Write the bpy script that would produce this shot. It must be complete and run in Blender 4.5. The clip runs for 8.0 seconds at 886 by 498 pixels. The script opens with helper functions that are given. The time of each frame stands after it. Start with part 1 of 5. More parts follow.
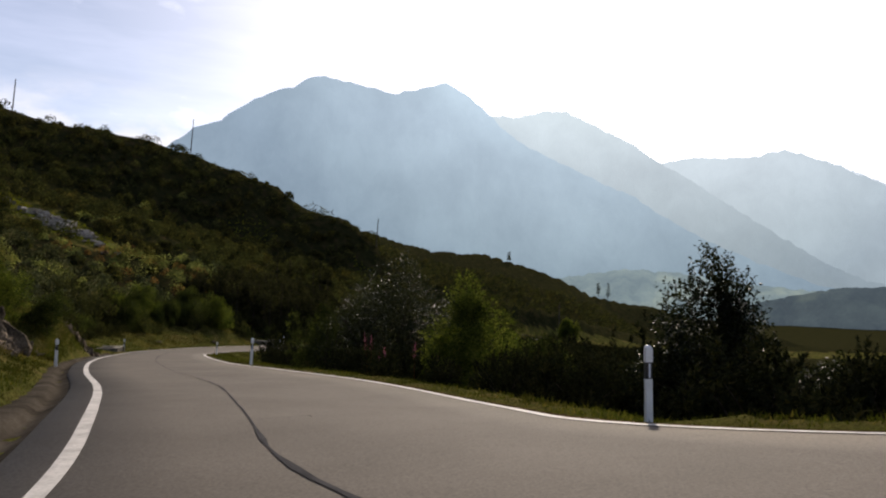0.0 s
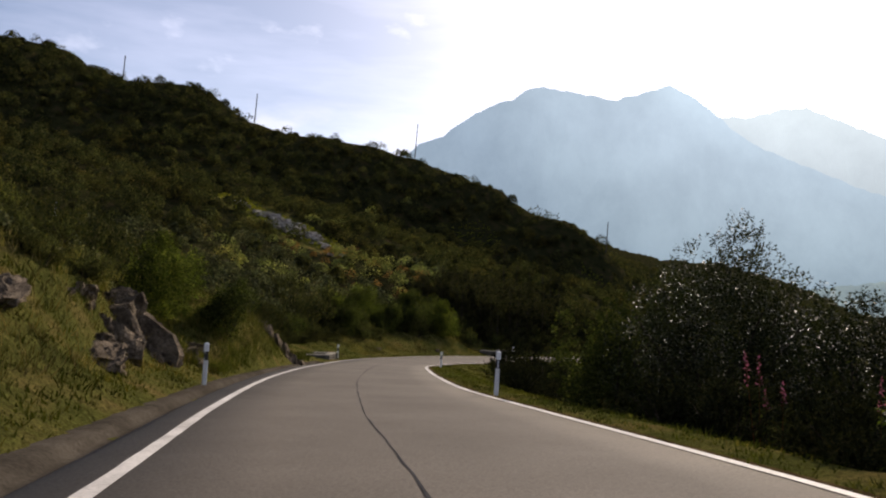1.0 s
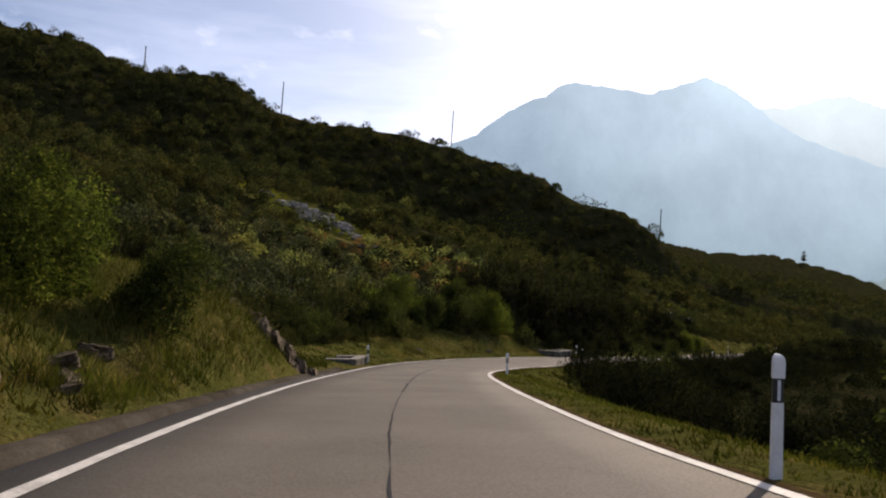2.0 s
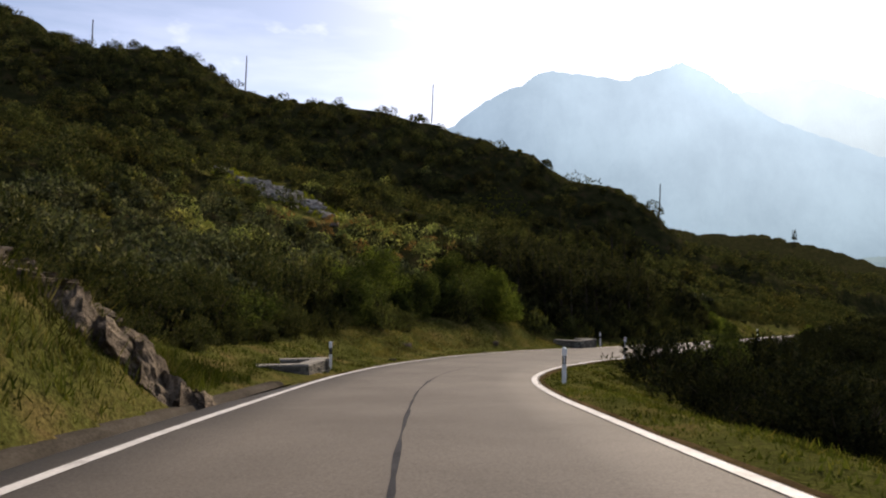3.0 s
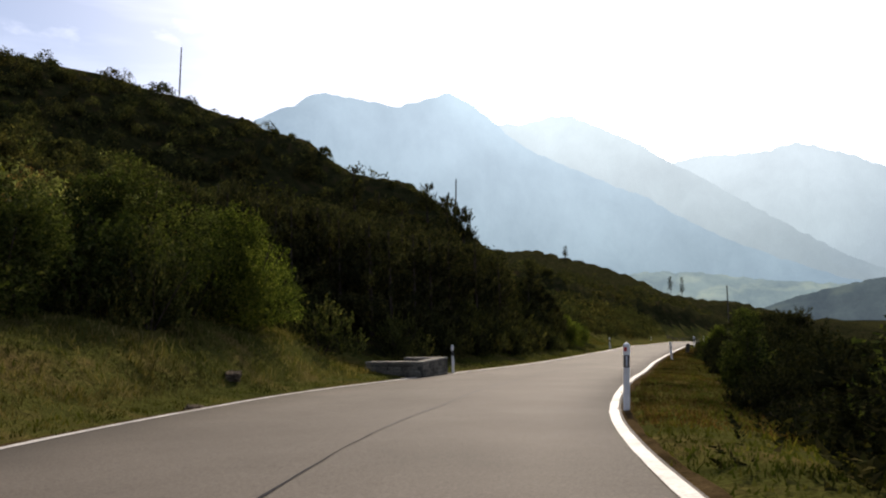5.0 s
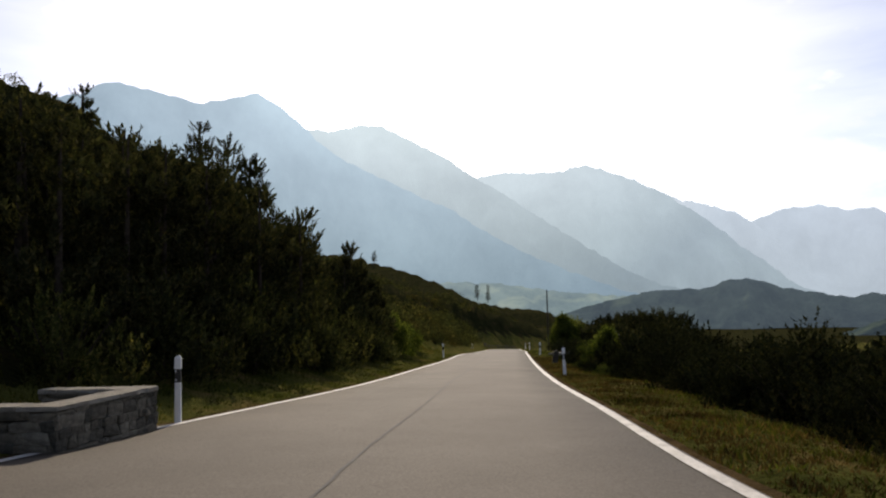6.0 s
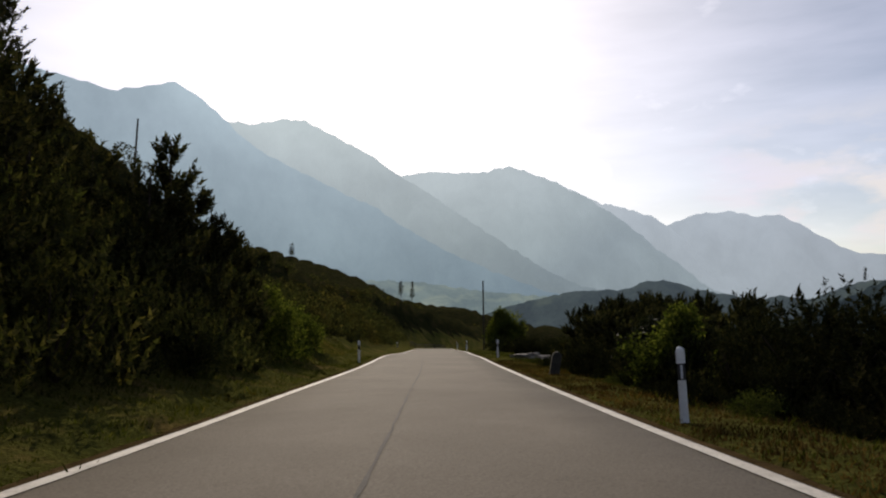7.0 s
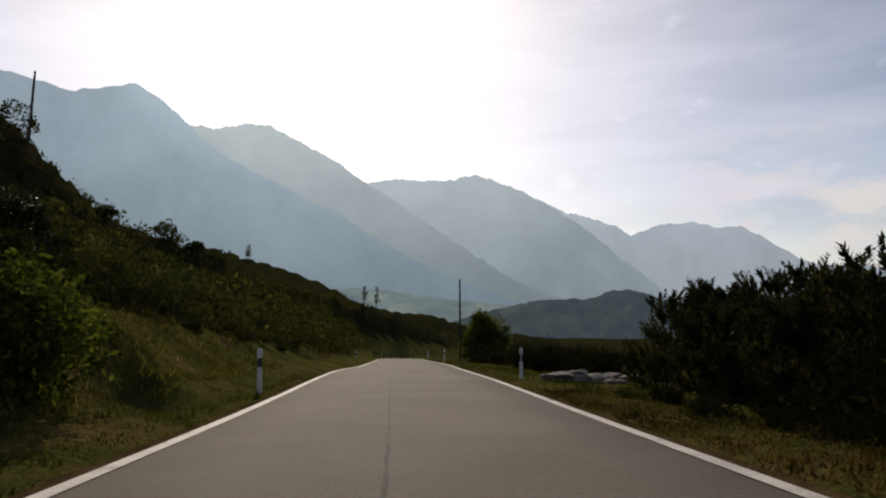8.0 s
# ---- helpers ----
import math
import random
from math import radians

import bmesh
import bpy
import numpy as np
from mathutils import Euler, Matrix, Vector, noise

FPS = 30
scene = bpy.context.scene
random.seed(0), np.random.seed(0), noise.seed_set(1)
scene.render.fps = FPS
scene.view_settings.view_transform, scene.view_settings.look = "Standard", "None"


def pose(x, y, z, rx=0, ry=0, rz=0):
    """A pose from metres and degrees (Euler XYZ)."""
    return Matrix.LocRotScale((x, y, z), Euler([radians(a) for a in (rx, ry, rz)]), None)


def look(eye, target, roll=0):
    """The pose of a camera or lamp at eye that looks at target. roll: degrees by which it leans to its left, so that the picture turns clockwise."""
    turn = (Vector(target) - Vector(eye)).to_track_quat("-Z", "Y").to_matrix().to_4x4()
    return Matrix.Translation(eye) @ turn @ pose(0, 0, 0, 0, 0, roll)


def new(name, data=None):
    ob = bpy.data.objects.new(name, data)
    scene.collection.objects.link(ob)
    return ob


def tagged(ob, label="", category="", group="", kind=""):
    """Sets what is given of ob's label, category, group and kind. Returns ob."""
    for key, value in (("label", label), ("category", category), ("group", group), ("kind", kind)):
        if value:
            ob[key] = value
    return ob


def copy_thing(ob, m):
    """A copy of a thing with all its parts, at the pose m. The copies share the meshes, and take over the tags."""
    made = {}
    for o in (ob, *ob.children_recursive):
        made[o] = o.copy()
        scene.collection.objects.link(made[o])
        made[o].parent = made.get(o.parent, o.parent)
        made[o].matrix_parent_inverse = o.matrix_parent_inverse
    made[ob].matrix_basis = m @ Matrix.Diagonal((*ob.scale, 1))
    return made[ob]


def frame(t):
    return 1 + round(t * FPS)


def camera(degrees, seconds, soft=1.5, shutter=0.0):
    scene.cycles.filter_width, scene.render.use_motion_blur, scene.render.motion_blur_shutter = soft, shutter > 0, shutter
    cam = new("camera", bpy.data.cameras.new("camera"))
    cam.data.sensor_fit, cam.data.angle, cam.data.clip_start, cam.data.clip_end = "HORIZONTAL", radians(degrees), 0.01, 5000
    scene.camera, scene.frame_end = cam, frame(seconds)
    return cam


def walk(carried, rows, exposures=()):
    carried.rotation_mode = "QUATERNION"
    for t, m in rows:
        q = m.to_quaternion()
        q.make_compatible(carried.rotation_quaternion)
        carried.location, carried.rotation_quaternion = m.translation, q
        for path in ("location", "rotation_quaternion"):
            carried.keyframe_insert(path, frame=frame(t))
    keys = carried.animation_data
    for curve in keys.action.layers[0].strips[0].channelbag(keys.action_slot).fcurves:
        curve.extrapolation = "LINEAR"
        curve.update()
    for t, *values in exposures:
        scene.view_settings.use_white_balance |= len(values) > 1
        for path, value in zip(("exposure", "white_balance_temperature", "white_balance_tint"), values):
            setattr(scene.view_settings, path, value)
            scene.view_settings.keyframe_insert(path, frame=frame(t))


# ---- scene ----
cam = camera(61.5, 8.0, 2.1)
PATH = [
    (0.0, 0.42, 1.00, 1.17, 2.40, 3.28, -1.67),
    (0.5, -1.48, 7.70, 0.77, 13.78, 3.11, -2.55),
    (1.0, -3.92, 13.35, 0.37, 19.07, 3.52, -2.45),
    (1.5, -6.36, 18.61, -0.07, 21.73, 3.76, -1.83),
    (3.0, -14.90, 37.10, -1.50, 20.41, 2.89, 0.24),
    (3.5, -17.57, 43.65, -2.03, 17.94, 3.15, 0.98),
    (4.0, -19.90, 50.38, -2.60, 14.59, 2.99, 1.12),
    (5.5, -22.67, 73.79, -4.05, -4.44, 5.02, 1.44),
    (6.0, -21.90, 82.27, -4.47, -11.79, 4.83, 1.08),
    (6.5, -20.16, 91.10, -4.90, -16.08, 4.42, 0.90),
    (7.0, -17.94, 100.01, -5.35, -17.74, 4.68, 0.57),
    (7.5, -15.50, 108.88, -5.75, -19.14, 5.02, 0.54),
    (8.0, -12.93, 117.60, -6.09, -20.43, 5.32, 0.29),
]
EXPOSURES = [(0.0, 0.15, 6700, 16), (0.5, 0.25, 6750, 17), (1.5, 0.35, 6800, 18), (3.0, 0.58, 6750, 17), (4.2, 0.52, 6750, 17), (5.5, 0.32, 6700, 14), (6.5, -0.12, 6800, 14), (8.0, -0.5, 6900, 14)]
walk(cam, [(t, pose(x, y, z, 90 + pitch, roll, yaw)) for t, x, y, z, yaw, pitch, roll in PATH], EXPOSURES)

# ---- sky and sun ----
SUN_AZ, SUN_EL = 10.0, 29.5  # degrees right of +y, and up
world = bpy.data.worlds.new("sky")
scene.world = world
world.use_nodes = True
wn, wl = world.node_tree.nodes, world.node_tree.links
wn.clear()
w_out = wn.new("ShaderNodeOutputWorld")
w_bg = wn.new("ShaderNodeBackground")
w_sky = wn.new("ShaderNodeTexSky")
w_sky.sky_type = "NISHITA"
w_sky.sun_disc = False
w_sky.sun_elevation = radians(SUN_EL)
w_sky.sun_rotation = radians(SUN_AZ)
w_sky.altitude = 1600
w_sky.air_density = 1.0
w_sky.dust_density = 3.2
w_sky.ozone_density = 1.0
w_bg.inputs["Strength"].default_value = 0.098
# thin high veil with streaks, and heaped cloud along the far ridges
w_tc = wn.new("ShaderNodeTexCoord")


def sky_noise(scale, stretch, turn, detail, lo, hi):
    mp, nz, rp = wn.new("ShaderNodeMapping"), wn.new("ShaderNodeTexNoise"), wn.new("ShaderNodeMapRange")
    mp.inputs["Scale"].default_value = stretch
    mp.inputs["Rotation"].default_value = turn
    nz.inputs["Scale"].default_value = scale
    nz.inputs["Detail"].default_value = detail
    nz.inputs["Roughness"].default_value = 0.55
    rp.inputs["From Min"].default_value, rp.inputs["From Max"].default_value = lo, hi
    wl.new(w_tc.outputs["Generated"], mp.inputs["Vector"])
    wl.new(mp.outputs["Vector"], nz.inputs["Vector"])
    wl.new(nz.outputs["Fac"], rp.inputs["Value"])
    return rp.outputs["Result"]


def sky_math(op, a, b):
    n = wn.new("ShaderNodeMath")
    n.operation = op
    for sock, v in zip(n.inputs, (a, b)):
        if isinstance(v, (int, float)):
            sock.default_value = v
        else:
            wl.new(v, sock)
    return n.outputs["Value"]


def sky_mix(fac, base, colour, mode):
    n = wn.new("ShaderNodeMix")
    n.data_type, n.blend_type = "RGBA", mode
    n.inputs["B"].default_value = (*colour, 1)
    wl.new(fac, n.inputs["Factor"])
    wl.new(base, n.inputs["A"])
    return n.outputs["Result"]


w_sep = wn.new("ShaderNodeSeparateXYZ")
wl.new(w_tc.outputs["Generated"], w_sep.inputs["Vector"])
veil = sky_math("ADD", sky_math("MULTIPLY", sky_noise(2.2, (1.6, 1.6, 9.0), (0.10, 0.05, 0.3), 7.0, 0.38, 0.68), 0.66), 0.10)
low = wn.new("ShaderNodeMapRange")
low.inputs["From Min"].default_value, low.inputs["From Max"].default_value = 0.25, 0.15
wl.new(w_sep.outputs["Z"], low.inputs["Value"])
heap = sky_math("MULTIPLY", sky_noise(8.0, (1.0, 1.0, 2.4), (0, 0, 0.9), 6.0, 0.46, 0.58), sky_math("MULTIPLY", low.outputs["Result"], 0.85))
puffs = sky_math("MULTIPLY", sky_noise(13.0, (1.0, 1.0, 2.0), (0.2, 0, 2.1), 5.0, 0.61, 0.70), 0.55)
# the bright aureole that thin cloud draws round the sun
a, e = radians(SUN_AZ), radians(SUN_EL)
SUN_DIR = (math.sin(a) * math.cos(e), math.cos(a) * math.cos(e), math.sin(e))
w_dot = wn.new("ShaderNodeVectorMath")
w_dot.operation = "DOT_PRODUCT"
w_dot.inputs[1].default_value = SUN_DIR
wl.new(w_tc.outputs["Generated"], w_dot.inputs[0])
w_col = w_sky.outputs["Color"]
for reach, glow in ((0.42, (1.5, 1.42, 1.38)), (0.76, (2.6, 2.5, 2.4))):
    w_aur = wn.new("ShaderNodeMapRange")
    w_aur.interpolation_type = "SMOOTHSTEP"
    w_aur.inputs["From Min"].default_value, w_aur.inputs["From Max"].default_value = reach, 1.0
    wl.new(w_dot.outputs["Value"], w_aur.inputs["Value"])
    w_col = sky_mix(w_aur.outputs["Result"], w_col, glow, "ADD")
w_col = sky_mix(veil, w_col, (2.3, 2.2, 2.5), "ADD")
w_col = sky_mix(puffs, w_col, (2.0, 1.9, 1.9), "ADD")
w_col = sky_mix(heap, w_col, (10.3, 10.2, 10.2), "LIGHTEN")
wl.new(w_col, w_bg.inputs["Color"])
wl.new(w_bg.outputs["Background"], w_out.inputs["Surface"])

sun = new("sun", bpy.data.lights.new("sun", "SUN"))
sun.data.energy = 4.2
sun.data.angle = radians(0.6)
sun.data.color = (1.0, 0.90, 0.74)
a, e = radians(SUN_AZ), radians(SUN_EL)
sun.matrix_world = look((0, 0, 60), Vector((0, 0, 60)) - Vector((math.sin(a) * math.cos(e), math.cos(a) * math.cos(e), math.sin(e))))

# ---- materials ----
def nodes(name):
    m = bpy.data.materials.new(name)
    m.use_nodes = True
    t = m.node_tree
    t.nodes.clear()
    out = t.nodes.new("ShaderNodeOutputMaterial")
    return m, t, out


def add(t, kind, **values):
    n = t.nodes.new(kind)
    for key, value in values.items():
        n.inputs[key.replace("_", " ")].default_value = value
    return n


def ramp(t, fac, stops):
    r = t.nodes.new("ShaderNodeValToRGB")
    while len(r.color_ramp.elements) < len(stops):
        r.color_ramp.elements.new(0.5)
    for el, (p, c) in zip(r.color_ramp.elements, stops):
        el.position, el.color = p, (*c, 1)
    t.links.new(fac, r.inputs["Fac"])
    return r.outputs["Color"]


def mixc(t, fac, a, b, mode="MIX"):
    n = t.nodes.new("ShaderNodeMix")
    n.data_type, n.blend_type = "RGBA", mode
    for sock, v in (("Factor", fac), ("A", a), ("B", b)):
        if isinstance(v, (int, float)):
            n.inputs[sock].default_value = v
        elif isinstance(v, tuple):
            n.inputs[sock].default_value = (*v, 1)
        else:
            t.links.new(v, n.inputs[sock])
    return n.outputs["Result"]


def noise_tex(t, scale, detail=4.0, rough=0.6, stretch=None):
    c = t.nodes.new("ShaderNodeTexCoord")
    n = add(t, "ShaderNodeTexNoise", Scale=scale, Detail=detail, Roughness=rough)
    if stretch:
        mp = t.nodes.new("ShaderNodeMapping")
        mp.inputs["Scale"].default_value = stretch
        t.links.new(c.outputs["Object"], mp.inputs["Vector"])
        t.links.new(mp.outputs["Vector"], n.inputs["Vector"])
    else:
        t.links.new(c.outputs["Object"], n.inputs["Vector"])
    return n.outputs["Fac"]


def surface(name, stops, scale, rough=0.8, fine=None, bump=0.3, bump_scale=None, dist=0.02, spec=0.5, fine_amount=0.35, metal=0.0, each=0.0):
    """A rough solid surface: colours over a coarse noise, darkened and lightened by a fine one, with relief."""
    m, t, out = nodes(name)
    b = add(t, "ShaderNodeBsdfPrincipled", Roughness=rough, Metallic=metal)
    b.inputs["Specular IOR Level"].default_value = spec
    col = ramp(t, noise_tex(t, scale), stops)
    f = noise_tex(t, fine or scale * 12, 3.0, 0.7)
    grey = ramp(t, f, [(0.25, (1 - fine_amount,) * 3), (0.75, (1 + fine_amount,) * 3)])
    if each:
        oi = t.nodes.new("ShaderNodeObjectInfo")
        col = mixc(t, 1.0, col, ramp(t, oi.outputs["Random"], [(0.0, (1 - each, 1 - each, 1 - each)), (0.6, (1.0, 0.96, 0.90)), (1.0, (1 + each, 1 + each * 0.9, 1 + each * 0.75))]), "MULTIPLY")
    t.links.new(mixc(t, 1.0, col, grey, "MULTIPLY"), b.inputs["Base Color"])
    bp = add(t, "ShaderNodeBump", Strength=bump, Distance=dist)
    t.links.new(noise_tex(t, bump_scale or scale * 8, 6.0, 0.65), bp.inputs["Height"])
    t.links.new(bp.outputs["Normal"], b.inputs["Normal"])
    t.links.new(b.outputs["BSDF"], out.inputs["Surface"])
    return m


def foliage(name, stops, translucent=0.35, rough=0.55, by_object=0.5, spec=0.35):
    """Leaves: colour per leaf and per plant, part of the light coming through."""
    m, t, out = nodes(name)
    g = t.nodes.new("ShaderNodeNewGeometry")
    col = ramp(t, g.outputs["Random Per Island"], stops)
    oi = t.nodes.new("ShaderNodeObjectInfo")
    tint = ramp(t, oi.outputs["Random"], [(0.0, (1 - by_object * 0.6,) * 3), (1.0, (1 + by_object * 0.5, 1 + by_object * 0.4, 1.0))])
    col = mixc(t, 1.0, col, tint, "MULTIPLY")
    patch = ramp(t, noise_tex(t, 0.45, 3.0), [(0.34, (0.40, 0.40, 0.45)), (0.66, (1.60, 1.55, 1.40))])
    col = mixc(t, 1.0, col, patch, "MULTIPLY")
    stand = ramp(t, noise_tex(t, 0.11, 3.0), [(0.40, (0.85, 0.95, 1.0)), (0.58, (1.0, 1.0, 0.95)), (0.72, (1.22, 1.02, 0.88))])
    col = mixc(t, 1.0, col, stand, "MULTIPLY")
    b = add(t, "ShaderNodeBsdfPrincipled", Roughness=rough)
    b.inputs["Specular IOR Level"].default_value = spec
    tr = add(t, "ShaderNodeBsdfTranslucent")
    warm = mixc(t, 1.0, col, (1.1, 1.2, 0.7), "MULTIPLY")
    t.links.new(col, b.inputs["Base Color"])
    t.links.new(warm, tr.inputs["Color"])
    mx = add(t, "ShaderNodeMixShader", Fac=translucent)
    t.links.new(b.outputs["BSDF"], mx.inputs[1])
    t.links.new(tr.outputs["BSDF"], mx.inputs[2])
    t.links.new(mx.outputs["Shader"], out.inputs["Surface"])
    return m


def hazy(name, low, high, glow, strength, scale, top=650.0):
    """Distant slopes: rock and wood over the slope, with the haze before it painted on as glow."""
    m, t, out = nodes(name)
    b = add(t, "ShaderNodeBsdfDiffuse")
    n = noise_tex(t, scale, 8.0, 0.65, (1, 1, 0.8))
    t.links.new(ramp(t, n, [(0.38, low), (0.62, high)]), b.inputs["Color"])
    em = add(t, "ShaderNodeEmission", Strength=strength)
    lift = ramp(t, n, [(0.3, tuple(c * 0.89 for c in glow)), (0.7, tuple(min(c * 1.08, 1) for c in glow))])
    # the painted haze glows more towards the tops
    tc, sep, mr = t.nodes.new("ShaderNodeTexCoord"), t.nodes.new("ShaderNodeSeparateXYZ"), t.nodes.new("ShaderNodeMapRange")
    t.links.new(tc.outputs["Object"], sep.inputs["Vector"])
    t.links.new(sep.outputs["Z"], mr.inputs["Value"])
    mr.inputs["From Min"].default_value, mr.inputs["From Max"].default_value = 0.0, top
    haze_glow = ramp(t, mr.outputs["Result"], [(0.0, (0.86, 0.88, 0.84)), (1.0, (1.05, 1.05, 1.05))])
    # and most below the sun, whose glare is put into the same glow
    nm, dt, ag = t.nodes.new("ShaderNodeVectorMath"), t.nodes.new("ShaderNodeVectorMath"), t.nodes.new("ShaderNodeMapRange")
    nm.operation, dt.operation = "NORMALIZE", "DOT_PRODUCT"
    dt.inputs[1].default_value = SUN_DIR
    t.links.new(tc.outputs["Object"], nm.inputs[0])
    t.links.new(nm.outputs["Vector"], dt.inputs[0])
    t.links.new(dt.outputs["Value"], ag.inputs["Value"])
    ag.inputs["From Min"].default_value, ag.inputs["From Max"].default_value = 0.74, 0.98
    haze_glow = mixc(t, 1.0, haze_glow, ramp(t, ag.outputs["Result"], [(0.0, (0.88, 0.88, 0.92)), (0.5, (0.94, 0.95, 0.97)), (0.62, (1.12, 1.11, 1.09)), (0.82, (1.50, 1.44, 1.37)), (1.0, (2.3, 2.2, 2.0))]), "MULTIPLY")
    t.links.new(mixc(t, 1.0, lift, haze_glow, "MULTIPLY"), em.inputs["Color"])
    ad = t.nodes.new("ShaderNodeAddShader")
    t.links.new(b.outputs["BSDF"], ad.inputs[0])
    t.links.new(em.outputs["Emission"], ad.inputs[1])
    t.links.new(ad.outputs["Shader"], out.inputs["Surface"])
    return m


ASPHALT = surface("asphalt", [(0.3, (0.080, 0.069, 0.055)), (0.7, (0.114, 0.098, 0.079))], 0.35, 0.85, 34.0, 0.5, 90.0, 0.006, 0.12, 0.42)
TAR = surface("tar", [(0.3, (0.018, 0.018, 0.02)), (0.7, (0.04, 0.04, 0.042))], 2.0, 0.95, 40.0, 0.4, 60.0, 0.006, 0.05)
OLD_TAR = surface("old_tar", [(0.3, (0.055, 0.053, 0.050)), (0.7, (0.085, 0.081, 0.076))], 1.0, 0.9, 40.0, 0.3, 80.0, 0.004, 0.15)
PAINT = surface("road_paint", [(0.3, (0.30, 0.285, 0.255)), (0.5, (0.44, 0.42, 0.385)), (0.7, (0.52, 0.50, 0.455))], 1.8, 0.7, 24.0, 0.4, 90.0, 0.003, 0.2, 0.28)
KERB = surface("gutter_concrete", [(0.3, (0.026, 0.022, 0.017)), (0.55, (0.058, 0.050, 0.039)), (0.8, (0.090, 0.079, 0.063))], 0.8, 1.0, 20.0, 0.4, 50.0, 0.01, 0.0)
EARTH = surface("gutter_earth", [(0.3, (0.025, 0.022, 0.018)), (0.7, (0.06, 0.05, 0.04))], 1.5, 1.0, 25.0, 0.5, 40.0, 0.02, 0.0)
GROUND = surface("meadow", [(0.28, (0.036, 0.042, 0.011)), (0.50, (0.070, 0.070, 0.018)), (0.74, (0.125, 0.090, 0.034))], 0.6, 1.0, 16.0, 1.0, 9.0, 0.15, 0.0, 0.6)
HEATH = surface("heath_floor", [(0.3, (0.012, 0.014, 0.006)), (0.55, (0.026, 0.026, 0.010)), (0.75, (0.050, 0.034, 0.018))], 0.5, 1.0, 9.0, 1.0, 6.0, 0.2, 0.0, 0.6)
LITTER = surface("verge_soil", [(0.3, (0.030, 0.021, 0.010)), (0.7, (0.080, 0.055, 0.026))], 1.5, 1.0, 22.0, 0.8, 30.0, 0.02, 0.0, 0.5)
ROCK = surface("rock", [(0.30, (0.034, 0.027, 0.020)), (0.46, (0.100, 0.080, 0.058)), (0.70, (0.215, 0.170, 0.120))], 1.6, 1.0, 14.0, 1.0, 9.0, 0.12, 0.02, 0.55)
STONE = surface("wall_stone", [(0.3, (0.080, 0.076, 0.064)), (0.7, (0.180, 0.168, 0.140))], 2.5, 1.0, 22.0, 0.8, 25.0, 0.02, 0.08, 0.45, 0.0, 0.45)
COPING = surface("coping_stone", [(0.3, (0.16, 0.15, 0.125)), (0.7, (0.29, 0.265, 0.22))], 2.0, 1.0, 18.0, 0.6, 20.0, 0.015, 0.05, 0.4)
WHITE = surface("white_plastic", [(0.3, (0.66, 0.66, 0.64)), (0.7, (0.80, 0.80, 0.78))], 3.0, 0.45, 25.0, 0.1, 40.0, 0.002, 0.5, 0.08)
BLACK = surface("black_plastic", [(0.3, (0.012, 0.012, 0.013)), (0.7, (0.03, 0.03, 0.03))], 5.0, 0.5, 25.0, 0.1, 40.0, 0.002, 0.5, 0.2)
GLASSY = surface("reflector", [(0.3, (0.55, 0.57, 0.6)), (0.7, (0.75, 0.77, 0.8))], 30.0, 0.15, 90.0, 0.5, 200.0, 0.002, 0.8, 0.1)
RED = surface("red_reflector", [(0.3, (0.45, 0.02, 0.015)), (0.7, (0.6, 0.04, 0.03))], 30.0, 0.2, 90.0, 0.4, 200.0, 0.002, 0.8, 0.1)
BARK = surface("bark", [(0.3, (0.025, 0.020, 0.015)), (0.7, (0.065, 0.052, 0.040))], 6.0, 1.0, 40.0, 0.8, 30.0, 0.02, 0.0)
WOOD = surface("grey_wood", [(0.3, (0.04, 0.034, 0.028)), (0.7, (0.095, 0.084, 0.07))], 3.0, 1.0, 30.0, 0.4, 30.0, 0.01, 0.03)
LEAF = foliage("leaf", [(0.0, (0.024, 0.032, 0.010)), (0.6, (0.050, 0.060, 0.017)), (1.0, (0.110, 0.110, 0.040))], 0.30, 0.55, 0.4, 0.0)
# LEAF darkened: shade on the backlit bushes put into the colour
SHADED_LEAF = foliage("shaded_leaf", [(0.0, (0.010, 0.013, 0.005)), (0.6, (0.021, 0.026, 0.009)), (1.0, (0.065, 0.067, 0.028))], 0.16, 0.5, 0.4, 0.06)
# LEAF lightened, sunlight put into the colour; also the yellow-green willows
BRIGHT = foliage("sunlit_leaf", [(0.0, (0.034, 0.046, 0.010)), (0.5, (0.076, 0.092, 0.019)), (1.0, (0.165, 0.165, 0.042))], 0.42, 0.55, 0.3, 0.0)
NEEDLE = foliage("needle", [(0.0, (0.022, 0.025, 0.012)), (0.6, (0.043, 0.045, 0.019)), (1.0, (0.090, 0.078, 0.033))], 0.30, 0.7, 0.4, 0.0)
# NEEDLE lightened: sunlight on the uphill pines put into the colour
SUNLIT_NEEDLE = foliage("sunlit_needle", [(0.0, (0.034, 0.039, 0.017)), (0.6, (0.072, 0.076, 0.030)), (1.0, (0.150, 0.130, 0.052))], 0.42, 0.7, 0.5, 0.0)
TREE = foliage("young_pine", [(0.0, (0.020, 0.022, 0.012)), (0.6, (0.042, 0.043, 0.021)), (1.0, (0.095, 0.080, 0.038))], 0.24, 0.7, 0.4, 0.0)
# NEEDLE darkened: the shade below the road put into the colour
SHADED_NEEDLE = foliage("shaded_needle", [(0.0, (0.010, 0.012, 0.007)), (0.6, (0.020, 0.022, 0.011)), (1.0, (0.042, 0.038, 0.018))], 0.15, 0.7, 0.4, 0.0)
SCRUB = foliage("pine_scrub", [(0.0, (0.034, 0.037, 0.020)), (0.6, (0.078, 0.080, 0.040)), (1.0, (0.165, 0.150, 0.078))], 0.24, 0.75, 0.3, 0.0)
